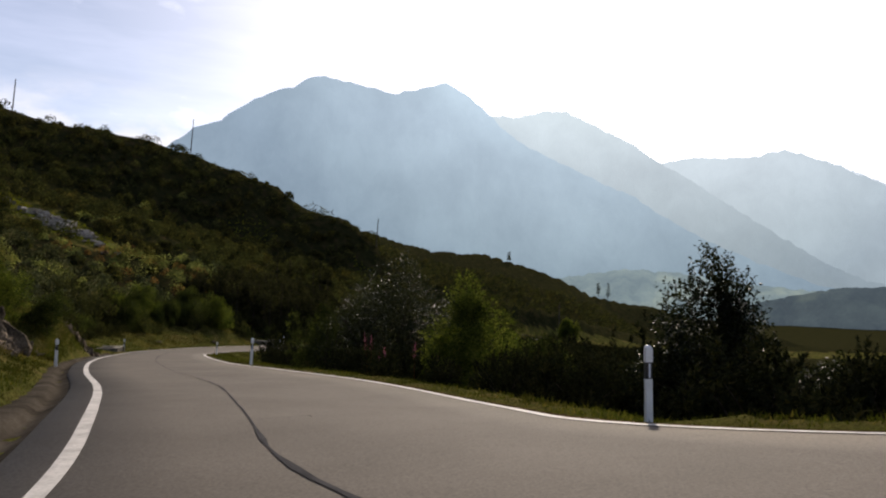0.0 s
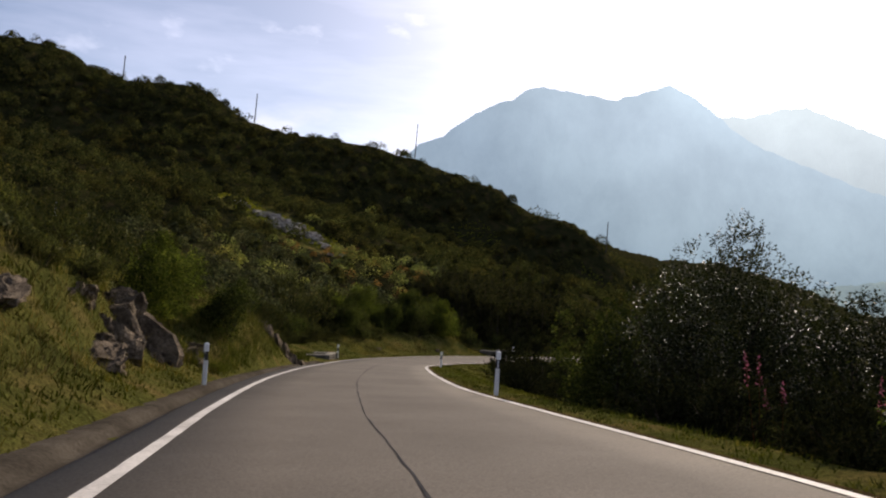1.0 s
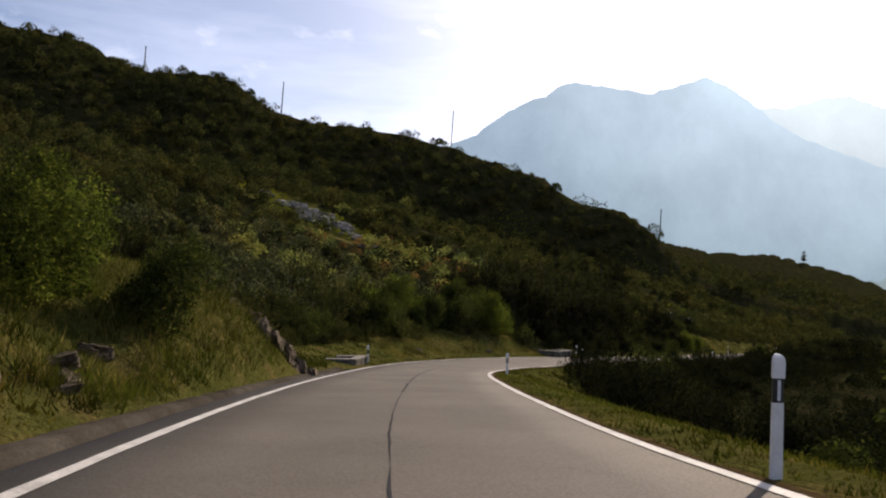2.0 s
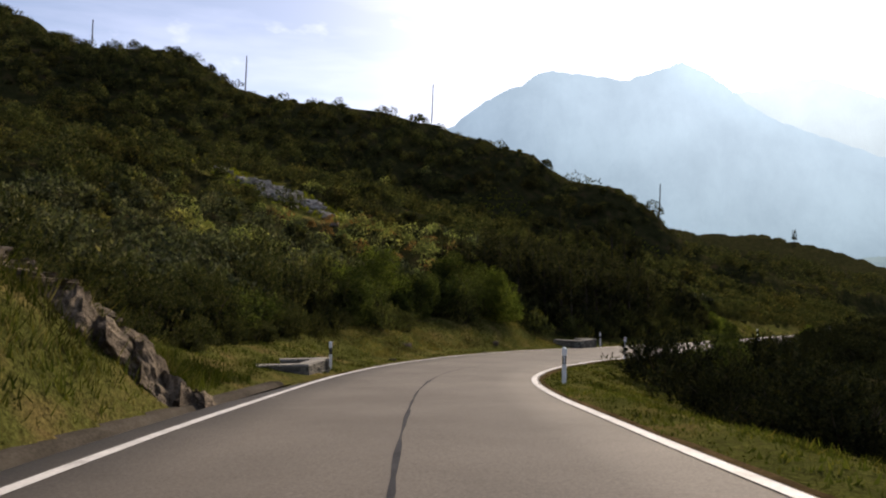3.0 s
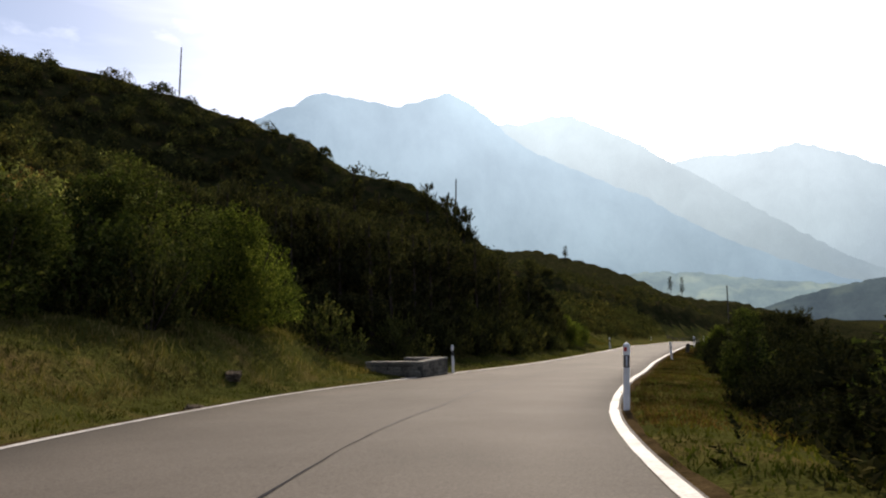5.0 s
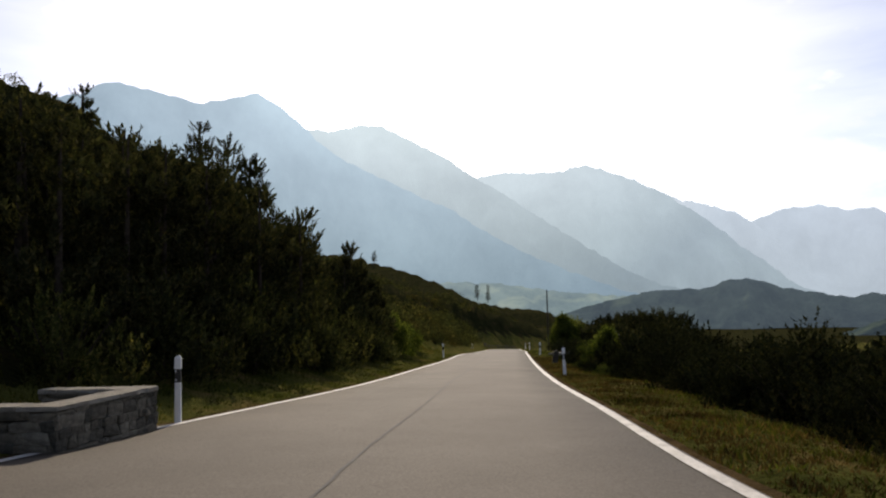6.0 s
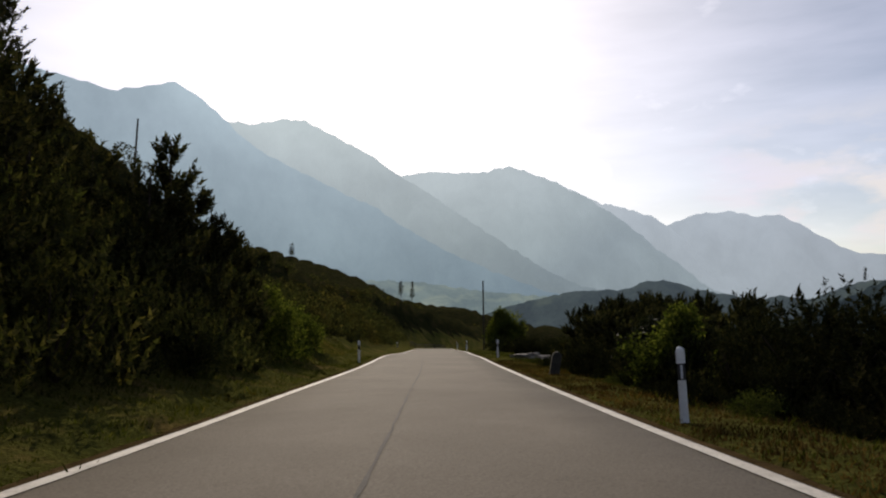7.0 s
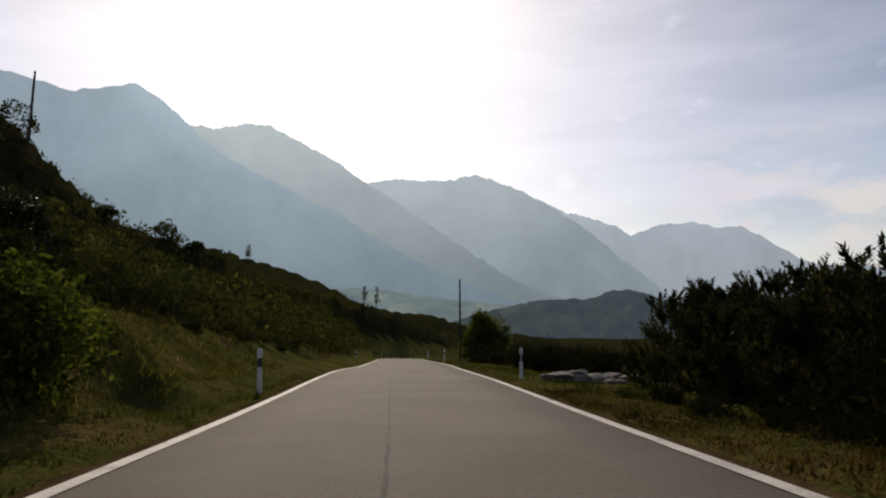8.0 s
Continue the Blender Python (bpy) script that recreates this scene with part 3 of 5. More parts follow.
part("soil_edge", strip("soil_edge", [-0.30, -0.17, -0.07, 0.0], LITTER, "l", [-0.07, 0.006, -0.004, -0.02], last_gut - 2, int(np.argmax(MID[:, 1] > 165)), 0.10), road, "crumbling brown soil along the edge")
gutter = part("gutter", strip("gutter", [-1.36, -1.10, -0.90, -0.82, -0.74, -0.64, -0.54, -0.44], KERB, "l", [-0.04, 0.02, 0.02, -0.01, -0.09, -0.10, -0.05, -0.012], 0, last_gut, 0.05))
tagged(gutter, "shallow concrete gutter of a dark brown tone", "gutter", kind="structure")


# ---- guide posts ----
def loft(rings, close=True):
    """A bmesh skinned over rings of equal length, closed at both ends."""
    bm = bmesh.new()
    rows = [[bm.verts.new(p) for p in r] for r in rings]
    n = len(rings[0])
    for a, b in zip(rows, rows[1:]):
        for i in range(n):
            bm.faces.new((a[i], a[(i + 1) % n], b[(i + 1) % n], b[i]))
    if close:
        bm.faces.new(rows[0][::-1])
        bm.faces.new(rows[-1])
    bmesh.ops.recalc_face_normals(bm, faces=bm.faces)
    return bm


def post_ring(z, w, d, y0=0.0):
    """A guide post's section: a rounded triangle, flat towards the traffic."""
    pts = [(-0.5, -0.38), (-0.42, -0.5), (0.42, -0.5), (0.5, -0.38), (0.34, 0.1), (0.16, 0.42), (0, 0.5), (-0.16, 0.42), (-0.34, 0.1)]
    return [(x * w, y * d + y0, z) for x, y in pts]


def small_box(bm, x, y, z, sx, sy, sz, bevel=0.003):
    r = bmesh.ops.create_cube(bm, size=1, matrix=Matrix.Translation((x, y, z)) @ Matrix.Diagonal((sx, sy, sz, 1)))
    es = list({e for v in r["verts"] for e in v.link_edges})
    bmesh.ops.bevel(bm, geom=es, offset=bevel, segments=1, affect="EDGES")


def guide_post(side, red=False):
    top = new("guide_post")
    part("shaft", bm_mesh("shaft", loft([post_ring(-0.35, 0.120, 0.11), post_ring(0.0, 0.118, 0.108), post_ring(0.56, 0.112, 0.10)]), WHITE), top)
    band = part("band", bm_mesh("band", loft([post_ring(0.56, 0.106, 0.098), post_ring(0.562, 0.108, 0.1), post_ring(0.778, 0.106, 0.1), post_ring(0.78, 0.104, 0.098)]), BLACK), top, "black plastic band")
    head = part("head", bm_mesh("head", loft([post_ring(0.78, 0.118, 0.11), post_ring(0.785, 0.126, 0.114), post_ring(0.93, 0.124, 0.112), post_ring(0.965, 0.112, 0.10), post_ring(0.988, 0.082, 0.07), post_ring(1.0, 0.04, 0.035)]), WHITE), top)
    spots = [(0.0, 0.672, 0.030, 0.185)] if side == "right" else [(-0.030, 0.745, 0.022, 0.030), (-0.030, 0.600, 0.022, 0.030)]
    for x, z, w, h in spots:
        bm = bmesh.new()
        small_box(bm, x, -0.052, z, w, 0.012, h)
        part("reflector", bm_mesh("reflector", bm, GLASSY), band, "clear glass reflector")
    if red:
        bm = bmesh.new()
        small_box(bm, -0.022, -0.058, 0.885, 0.055, 0.008, 0.075)
        part("red_plate", bm_mesh("red_plate", bm, RED), head, "small red plate")
    words = {"right": "white plastic guide post, black band with tall reflector", "left": "white plastic guide post with black band and two small reflectors"}[side]
    return tagged(top, words + (", red plate" if red else ""), "guide post", "guide posts along the road")


def road_yaw(x, y):
    i = int(np.argmin(((MID - (x, y)) ** 2).sum(1)))
    d = MID[min(i + 1, len(MID) - 1)] - MID[max(i - 1, 0)]
    return math.degrees(math.atan2(-d[0], d[1]))


POSTS = {
    "right": [(2.75, 11.05, -0.46, -1.5), (-8.8, 31.9, -2.0, 1.5), (-18.75, 56.4, -4.08, 1.0), (-11.85, 108.6, -6.87, -2.0), (-2.05, 139.6, -8.05, 0.5), (10.9, 181.3, -9.9, 0), (23.4, 221.5, -11.85, 0)],
    "left": [(-15.5, 29.05, -2.06, 0.5), (-27.3, 59.5, -4.33, 1.0), (-23.65, 95.4, -6.11, -0.5), (-10.8, 135.6, -7.77, -0.5), (5.1, 190.9, -10.3, 1.0), (-36.2, 43.6, None, 0.0)],
}
for side, spots in POSTS.items():
    made = None
    for x, y, foot, lean in spots:
        m = pose(x, y, land_at(x, y) if foot is None else foot, 0, lean, road_yaw(x, y))
        if made is None:
            made = guide_post(side)
            made.matrix_basis = m
        else:
            copy_thing(made, m)
guide_post("right", True).matrix_basis = pose(-19.9, 79.15, -5.32, 0, 2.5, road_yaw(-19.9, 79.15))

# ---- plants ----
def quads(centres, u, v):
    """Leaf blades: diamonds round the centres with half-axes u and v."""
    n = len(centres)
    p = np.stack([centres - u, centres + v * 0.9, centres + u, centres - v * 0.9], 1).reshape(-1, 3)
    return p, np.arange(n * 4).reshape(n, 4)


def unit(n):
    a = rng.normal(size=(n, 3))
    return a / np.linalg.norm(a, axis=1)[:, None]


def crown_points(n, rx, rz, lobes, base=0.15):
    """Points of an uneven, many-lobed crown, most of them near the outside of its lobes, and the ways they face."""
    lobes = lobes + 10
    turn = rng.random(lobes) * 6.283
    up = np.power(rng.random(lobes), 0.85)
    lop, lean = rng.random(2) * 6.283
    uneven = 1 + 0.30 * np.sin(turn + lop) + 0.18 * np.sin(3 * turn + lean)
    out = (0.25 + 0.75 * np.sin(np.pi * (0.22 + 0.70 * up))) * uneven * rng.uniform(0.30, 0.82, lobes)
    cs = np.column_stack([np.cos(turn) * out + 0.10 * up * np.cos(lean), np.sin(turn) * out + 0.10 * up * np.sin(lean), up * (0.74 + 0.16 * np.sin(turn + lean))])
    rad = rng.uniform(0.13, 0.30, lobes) * (1.15 - 0.50 * up)
    cs[0], rad[0] = (0, 0, 0.38), 0.47
    which = rng.choice(lobes, n, p=rad ** 2 / (rad ** 2).sum())
    d = unit(n)
    r = rad[which] * np.power(rng.random(n), 0.30)
    p = cs[which] + d * r[:, None] * np.array([1.0, 1.0, 1.1])
    p[:, 2] = np.abs(p[:, 2])
    return p * np.array([rx, rx, rz]) + np.array([0, 0, base * rz * 0.3]), d


def leafy_mesh(n, rx, rz, lobes, leaf, per=7):
    """Twigs with leaves set along them, each twig growing out of a crown point."""
    p, d = crown_points(max(n // per, 1), rx, rz, lobes)
    k = len(p)
    ax = d * 0.7 + np.array([0, 0, 0.55]) + 0.35 * rng.normal(size=(k, 3))
    ax /= np.linalg.norm(ax, axis=1)[:, None]
    length = leaf * 5.0 * (0.6 + 0.9 * rng.random(k))
    vs = []
    for q in range(per):
        f = (q + 0.4) / per
        side = np.cross(ax, unit(k))
        side /= np.linalg.norm(side, axis=1)[:, None] + 1e-6
        u = side * 0.8 + ax * 0.5 + np.array([0, 0, -0.15])
        u /= np.linalg.norm(u, axis=1)[:, None]
        v = np.cross(u, side * 0.4 + unit(k))
        v /= np.linalg.norm(v, axis=1)[:, None] + 1e-6
        s = leaf * (0.65 + 0.7 * rng.random(k))[:, None]
        c = p + ax * (length * f)[:, None] + u * s
        vs.append(np.stack([c - u * s, c + v * s * 0.48, c + u * s, c - v * s * 0.48], 1))
    v = np.stack(vs, 1).reshape(-1, 3)
    return v, np.arange(len(v)).reshape(-1, 4)


def branch_tubes(paths, r0, sides=5):
    vs, fs, o = [], [], 0
    for path in paths:
        k = len(path)
        for j, q in enumerate(path):
            r = r0 * (1 - 0.8 * j / (k - 1))
            for s in range(sides):
                an = 2 * math.pi * s / sides
                vs.append((q[0] + r * math.cos(an), q[1] + r * math.sin(an), q[2]))
        for j in range(k - 1):
            for s in range(sides):
                a = o + j * sides + s
                b = o + j * sides + (s + 1) % sides
                fs.append((a, b, b + sides, a + sides))
        o += k * sides
    return np.array(vs), np.array(fs)


def stems(count, rx, rz, r0):
    paths = []
    for _ in range(count):
        an, out = rng.random() * 6.283, rx * (0.25 + 0.45 * rng.random())
        paths.append([(math.cos(an) * out * q ** 1.3 + 0.05 * rng.normal() * q, math.sin(an) * out * q ** 1.3, -0.3 + (rz * 0.62 + 0.3) * q) for q in np.linspace(0, 1, 5)])
    return branch_tubes(paths, r0)


def pine_shoots(p, d, size, needles=14):
    """Upright candle-like shoots, bristling with short pointed needles all round."""
    n = len(p)
    ax = d * 0.55 + np.array([0, 0, 0.95]) + 0.22 * rng.normal(size=(n, 3))
    ax /= np.linalg.norm(ax, axis=1)[:, None]
    length = size * (0.6 + 0.8 * rng.random(n))
    vs = []
    for q in range(needles):
        f = q / needles
        side = np.cross(ax, unit(n))
        side /= np.linalg.norm(side, axis=1)[:, None] + 1e-6
        root = p + ax * (length * f)[:, None]
        tip = root + (ax * 0.62 + side * (0.80 - 0.35 * f)) * (length * 0.38)[:, None]
        wd = np.cross(ax, side) * (length * 0.085)[:, None]
        vs.append(np.stack([root - wd, root + wd, tip], 1))
    v = np.stack(vs, 1).reshape(-1, 3)
    return v, np.arange(len(v)).reshape(-1, 3)


def pine_bush(n, rx, rz, lobes, size, needles):
    p, d = crown_points(n, rx, rz, lobes, 0.02)
    return pine_shoots(p, d, size, needles)


def plant(name, crown, mat, wood, label, category, group):
    top = new(name)
    part("crown", fast_mesh("crown", *crown, mat), top)
    part("stem", fast_mesh("stem", *wood, BARK), top, "bare dark stems")
    return tagged(top, label, category, group)


PINES, PLAIN_PINES, LEAFY = [], [], []
for q in range(5):
    rx, rz = 1.6 + 0.22 * q, 2.3 + 0.25 * (q % 3)
    PINES.append((pine_bush(430, rx, rz, 11 + q, 0.40, 11), stems(5, rx, rz, 0.05)))
    PLAIN_PINES.append((pine_bush(230, rx, rz, 10 + q, 0.50, 9), stems(4, rx, rz, 0.05)))
for q in range(4):
    rx, rz = 1.6 + 0.2 * q, 2.5 + 0.3 * (q % 2)
    LEAFY.append((leafy_mesh(3000, rx, rz, 6 + q, 0.072), stems(6, rx, rz, 0.035)))


def kind_of_plant(store, name, mat, label, category, group):
    """One plant of each shape; the first placed is the plant itself, the rest are copies."""
    return [[name, crown, mat, wood, label, category, group, None] for crown, wood in store]


PINE_KINDS = kind_of_plant(PINES, "dwarf_pine", SUNLIT_NEEDLE, "dark green dwarf mountain pine shrub on the slope", "shrub", "dwarf pines beside the road")
PLAIN_KINDS = kind_of_plant(PLAIN_PINES, "dwarf_pine", SUNLIT_NEEDLE, "dark green dwarf mountain pine shrub on the slope", "shrub", "dwarf pines beside the road")
DARK_KINDS = kind_of_plant(PINES, "dwarf_pine", SHADED_NEEDLE, "almost black dwarf mountain pine below the road", "shrub", "dwarf pines below the road")
MID_KINDS = kind_of_plant(PINES, "dwarf_pine", NEEDLE, "dark dwarf mountain pine at the uphill verge", "shrub", "dwarf pines beside the road")
LEAF_KINDS = kind_of_plant(LEAFY, "alder_shrub", LEAF, "leafy olive-green alder shrub growing on the bank", "shrub", "leafy shrubs beside the road")


def place(kinds, x, y, scale, tall=1.0, z=None):
    k = kinds[int(rng.integers(len(kinds)))]
    zz = land_at(x, y) - 0.1 if z is None else z
    m = pose(x, y, zz, 0, 0, rng.random() * 360) @ Matrix.Diagonal((scale, scale, scale * tall, 1))
    if k[7] is None:
        k[7] = plant(*k[:7])
        k[7].matrix_basis = m
        return k[7]
    made = copy_thing(k[7], Matrix())
    made.matrix_basis = m
    return made


def edge_distance(x, y):
    i, lat = road_near([x], [y])
    return float(abs(lat[0]) - WIDTH[i[0]] / 2), float(lat[0])


# the slope's own shrubs next to the road, each a plant
taken = []
def clear_of(x, y, gap):
    for a, b in taken:
        if (a - x) ** 2 + (b - y) ** 2 < gap * gap:
            return False
    taken.append((x, y))
    return True


def fill(n, near, want_left, scale, deep):
    count = 0
    for _ in range(12000):
        if count >= n:
            break
        x, y = rng.uniform(-62, 14), rng.uniform(4, 165)
        e, lat = edge_distance(x, y)
        if (lat < 0) != want_left:
            continue
        lo = np.interp(y, *near)
        if e < lo or e > lo + deep or not clear_of(x, y, 1.45 + 0.07 * (e - lo)):
            continue
        s = rng.uniform(0.62, 1.2) * scale * (1.0 if not want_left or y < 100 else 1.06 if y < 130 else 0.5) * np.clip(0.72 + 0.09 * (e - lo), 0.7, 1.1)
        leafy = noise.noise((x / 12, y / 12, 2.0)) > ((0.42 if y < 77 else 0.0) if want_left else 0.5) and e > lo + 1.0 and y < 92
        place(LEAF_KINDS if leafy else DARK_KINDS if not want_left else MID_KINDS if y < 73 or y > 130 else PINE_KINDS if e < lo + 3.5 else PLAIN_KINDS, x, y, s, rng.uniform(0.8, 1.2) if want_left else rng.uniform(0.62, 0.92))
        count += 1


fill(112, L_MIN, True, 1.12, 8)
fill(112, R_MIN, False, 1.12, 6)


# pines on the bank before the bend
for y in np.arange(124.0, 152.0, 3.2):
    for e in (6.4, 9.4):
        i = int(np.argmin(np.abs(LEFT[:, 1] - y)))
        q = LEFT[i] - ACROSS[i] * (e + rng.uniform(-0.8, 0.8))
        place(MID_KINDS, q[0], q[1] + rng.uniform(-0.8, 0.8), rng.uniform(0.55, 0.85), rng.uniform(0.7, 0.95))


def big_bush(name, x, y, rx, rz, leaves, lobes, leaf, mat, label, category="bush"):
    top = new(name)
    top.matrix_basis = pose(x, y, land_at(x, y) - 0.15)
    part("crown", fast_mesh("crown", *leafy_mesh(leaves, rx, rz, lobes, leaf), mat), top)
    part("stem", fast_mesh("stem", *stems(9, rx, rz, 0.02 + 0.018 * rx), BARK), top, "bare dark stems")
    return tagged(top, label, category)


big_bush("willow_bush", -3.7, 35.2, 3.8, 6.3, 78000, 34, 0.043, SHADED_LEAF, "tall dense grey-green willow bush below the road, darkened for shade")
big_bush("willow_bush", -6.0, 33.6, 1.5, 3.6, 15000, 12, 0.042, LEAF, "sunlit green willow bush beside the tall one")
big_bush("willow_bush", -0.6, 31.6, 2.2, 4.6, 28000, 16, 0.042, SHADED_LEAF, "green willow bush beside the tall one, darkened for shade")
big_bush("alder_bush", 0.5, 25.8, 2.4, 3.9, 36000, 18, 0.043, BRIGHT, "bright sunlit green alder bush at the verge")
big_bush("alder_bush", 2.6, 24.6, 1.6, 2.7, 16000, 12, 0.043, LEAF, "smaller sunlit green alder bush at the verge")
big_bush("rowan_tree", 5.7, 17.4, 1.75, 3.9, 26000, 14, 0.045, SHADED_LEAF, "small dark rowan tree below the road", "tree")
big_bush("rowan_tree", 7.9, 17.6, 1.7, 2.6, 14000, 10, 0.05, SHADED_LEAF, "low dark rowan bush below the road", "bush")
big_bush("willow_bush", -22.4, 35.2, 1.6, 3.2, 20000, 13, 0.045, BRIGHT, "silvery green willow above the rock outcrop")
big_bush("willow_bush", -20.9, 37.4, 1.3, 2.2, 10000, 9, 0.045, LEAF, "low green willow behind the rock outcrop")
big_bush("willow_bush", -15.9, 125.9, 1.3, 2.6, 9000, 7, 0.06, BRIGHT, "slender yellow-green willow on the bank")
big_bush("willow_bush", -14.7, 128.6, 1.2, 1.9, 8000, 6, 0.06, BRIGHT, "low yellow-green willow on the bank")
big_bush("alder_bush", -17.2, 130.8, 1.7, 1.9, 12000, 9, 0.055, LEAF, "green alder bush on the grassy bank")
big_bush("alder_bush", -18.8, 134.2, 1.9, 2.2, 13000, 10, 0.055, SHADED_LEAF, "green alder bush on the grassy bank")
big_bush("alder_bush", -17.2, 139.0, 1.8, 1.8, 12000, 10, 0.055, SHADED_LEAF, "green alder bush on the grassy bank")
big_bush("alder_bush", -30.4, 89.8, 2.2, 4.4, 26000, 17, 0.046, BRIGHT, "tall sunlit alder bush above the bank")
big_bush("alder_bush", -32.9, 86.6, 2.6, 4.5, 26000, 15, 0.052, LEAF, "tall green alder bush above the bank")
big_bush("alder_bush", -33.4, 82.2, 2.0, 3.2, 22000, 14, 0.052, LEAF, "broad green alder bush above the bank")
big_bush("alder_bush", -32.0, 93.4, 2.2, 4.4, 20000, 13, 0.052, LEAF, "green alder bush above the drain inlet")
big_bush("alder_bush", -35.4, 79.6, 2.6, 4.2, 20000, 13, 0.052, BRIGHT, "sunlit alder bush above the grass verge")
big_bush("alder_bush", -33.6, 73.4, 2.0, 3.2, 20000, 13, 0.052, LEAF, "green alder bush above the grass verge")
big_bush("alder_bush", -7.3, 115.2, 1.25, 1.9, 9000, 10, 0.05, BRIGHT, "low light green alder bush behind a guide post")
big_bush("alder_bush", -5.0, 119.6, 1.2, 2.1, 9000, 11, 0.05, SHADED_LEAF, "green alder bush in front of the dark pines")
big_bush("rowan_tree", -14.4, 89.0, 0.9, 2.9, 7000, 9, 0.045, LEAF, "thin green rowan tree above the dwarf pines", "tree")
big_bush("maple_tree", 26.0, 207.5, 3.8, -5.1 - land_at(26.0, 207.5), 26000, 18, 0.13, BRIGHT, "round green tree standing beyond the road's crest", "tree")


def conifer(x, y, h, r, shoots=260, size=0.4):
    """A young pine: a straight trunk with whorls of rising limbs, each set with candle-like shoots."""
    top = new("pine_tree")
    top.matrix_basis = pose(x, y, land_at(x, y) - 0.2, rng.uniform(-2, 2), rng.uniform(-2, 2), rng.random() * 360)
    limbs = max(10, int(h * 6))
    lz = np.sort(rng.random(limbs)) ** 0.9
    la = np.arange(limbs) * 2.4 + rng.uniform(-0.4, 0.4, limbs)
    reach = r * np.power(1 - 0.93 * lz, 0.55) * rng.uniform(0.70, 1.12, limbs)
    which = rng.choice(limbs, shoots, p=(reach + 0.1) / (reach + 0.1).sum())
    f = np.sqrt(rng.random(shoots))
    an = la[which] + rng.normal(size=shoots) * 0.22
    out = reach[which] * f
    p = np.column_stack([np.cos(an) * out, np.sin(an) * out, h * (0.05 + 0.90 * lz[which]) + 0.28 * out + rng.normal(size=shoots) * 0.05])
    d = np.column_stack([np.cos(an), np.sin(an), 0.3 * np.ones(shoots)]) * (0.3 + f)[:, None]
    part("crown", fast_mesh("crown", *pine_shoots(p, d, size, 12), TREE), top)
    part("trunk", fast_mesh("trunk", *branch_tubes([[(0, 0, h * q - 0.1) for q in np.linspace(0, 1, 5)]], 0.022 * h), BARK), top, "straight dark trunk")
    return tagged(top, "dark green young mountain pine with a ragged top", "tree", "pines above the road")


def pine_to(x, y, tip, r, shoots=420):
    """A pine whose top reaches the height tip."""
    h = max(tip - land_at(x, y) + 0.1, 1.8)
    return conifer(x, y, h, r, int(shoots * (0.6 + 0.08 * h)), 0.42)


# the tall ones that stand out of the stand above the road
for x, y, tip, r in ((-26.7, 125.2, 6.7, 1.75), (-24.9, 122.6, 5.2, 1.7), (-23.6, 123.0, 4.2, 1.8), (-32.2, 123.1, 7.7, 1.5), (-18.8, 119.7, -0.9, 0.9), (-30.6, 125.0, 6.0, 1.7), (-28.6, 124.4, 5.4, 1.6), (-17.5, 122.3, -2.8, 1.2), (-18.2, 121.2, -2.1, 1.3), (-16.8, 123.5, -3.9, 1.0)):
    pine_to(x, y, tip, r, 620)
# the stand itself, its tops falling towards the road
for x0 in np.arange(-40.0, -17.6, 1.55):
    for y0 in np.arange(99.5, 123.0, 2.3):
        x, y = x0 + rng.uniform(-0.6, 0.6), y0 + rng.uniform(-0.9, 0.9)
        e, lat = edge_distance(x, y)
        if lat > 0 or e < 3.0 or e > 16.5:
            continue
        tip = -2.5 + 0.60 * (-17.8 - x) - 0.03 * (122 - y) + rng.uniform(-0.9, 0.35)
        pine_to(x, y, min(tip, land_at(x, y) + 5.4), rng.uniform(1.3, 1.8), 340)
# the dark clump beside the last stretch, below the road
for x0 in np.arange(-5.0, 13.0, 1.5):
    for y0 in np.arange(118.7, 143.0, 1.9):
        x, y = x0 + rng.uniform(-0.5, 0.5), y0 + rng.uniform(-0.7, 0.7)
        back = x - (-4.6 + (y - 123.0) * 0.45)
        if not -0.3 < back < 6.0 or y > 139.5 + rng.uniform(0, 2):
            continue
        pine_to(x, y, (-5.5 if y > 122.6 else -5.95) + 0.17 * min(back, 5) + rng.uniform(-0.5, 0.35), rng.uniform(0.9, 1.3), 330)
for x, y, s in ((8.6, 18.8, 1.0), (10.6, 18.6, 1.1), (12.6, 18.0, 1.1), (7.2, 21.0, 0.9), (4.6, 21.4, 0.8), (5.6, 24.4, 0.9), (7.8, 23.6, 1.0), (10.0, 22.0, 1.1), (12.6, 22.0, 1.2), (15.0, 19.5, 1.2), (3.4, 28.6, 1.1), (6.4, 27.6, 1.1), (-2.0, 39.6, 1.1), (1.6, 36.4, 1.2), (-5.6, 40.2, 0.9)):
    place(DARK_KINDS, x, y, s * 0.95, 0.9)
for y in np.arange(51.0, 68.0, 1.25):
    i = int(np.argmin(np.abs(LEFT[:, 1] - y)))
    for e, s in ((4.6, 0.42), (6.2, 0.62), (8.2, 0.85)):
        q = LEFT[i] - ACROSS[i] * (e + rng.uniform(-0.6, 0.6))
        place(MID_KINDS, q[0], q[1] + rng.uniform(-0.5, 0.5), s * rng.uniform(0.8, 1.2), rng.uniform(0.7, 1.0))
for y in np.arange(99.0, 121.0, 2.1):
    i = int(np.argmin(np.abs(LEFT[:, 1] - y)))
    for e, s in ((2.4, 0.72), (3.6, 0.95)):
        q = LEFT[i] - ACROSS[i] * (e + rng.uniform(-0.4, 0.4))
        place(MID_KINDS, q[0], q[1] + rng.uniform(-0.6, 0.6), s * rng.uniform(0.85, 1.15), rng.uniform(0.9, 1.15))
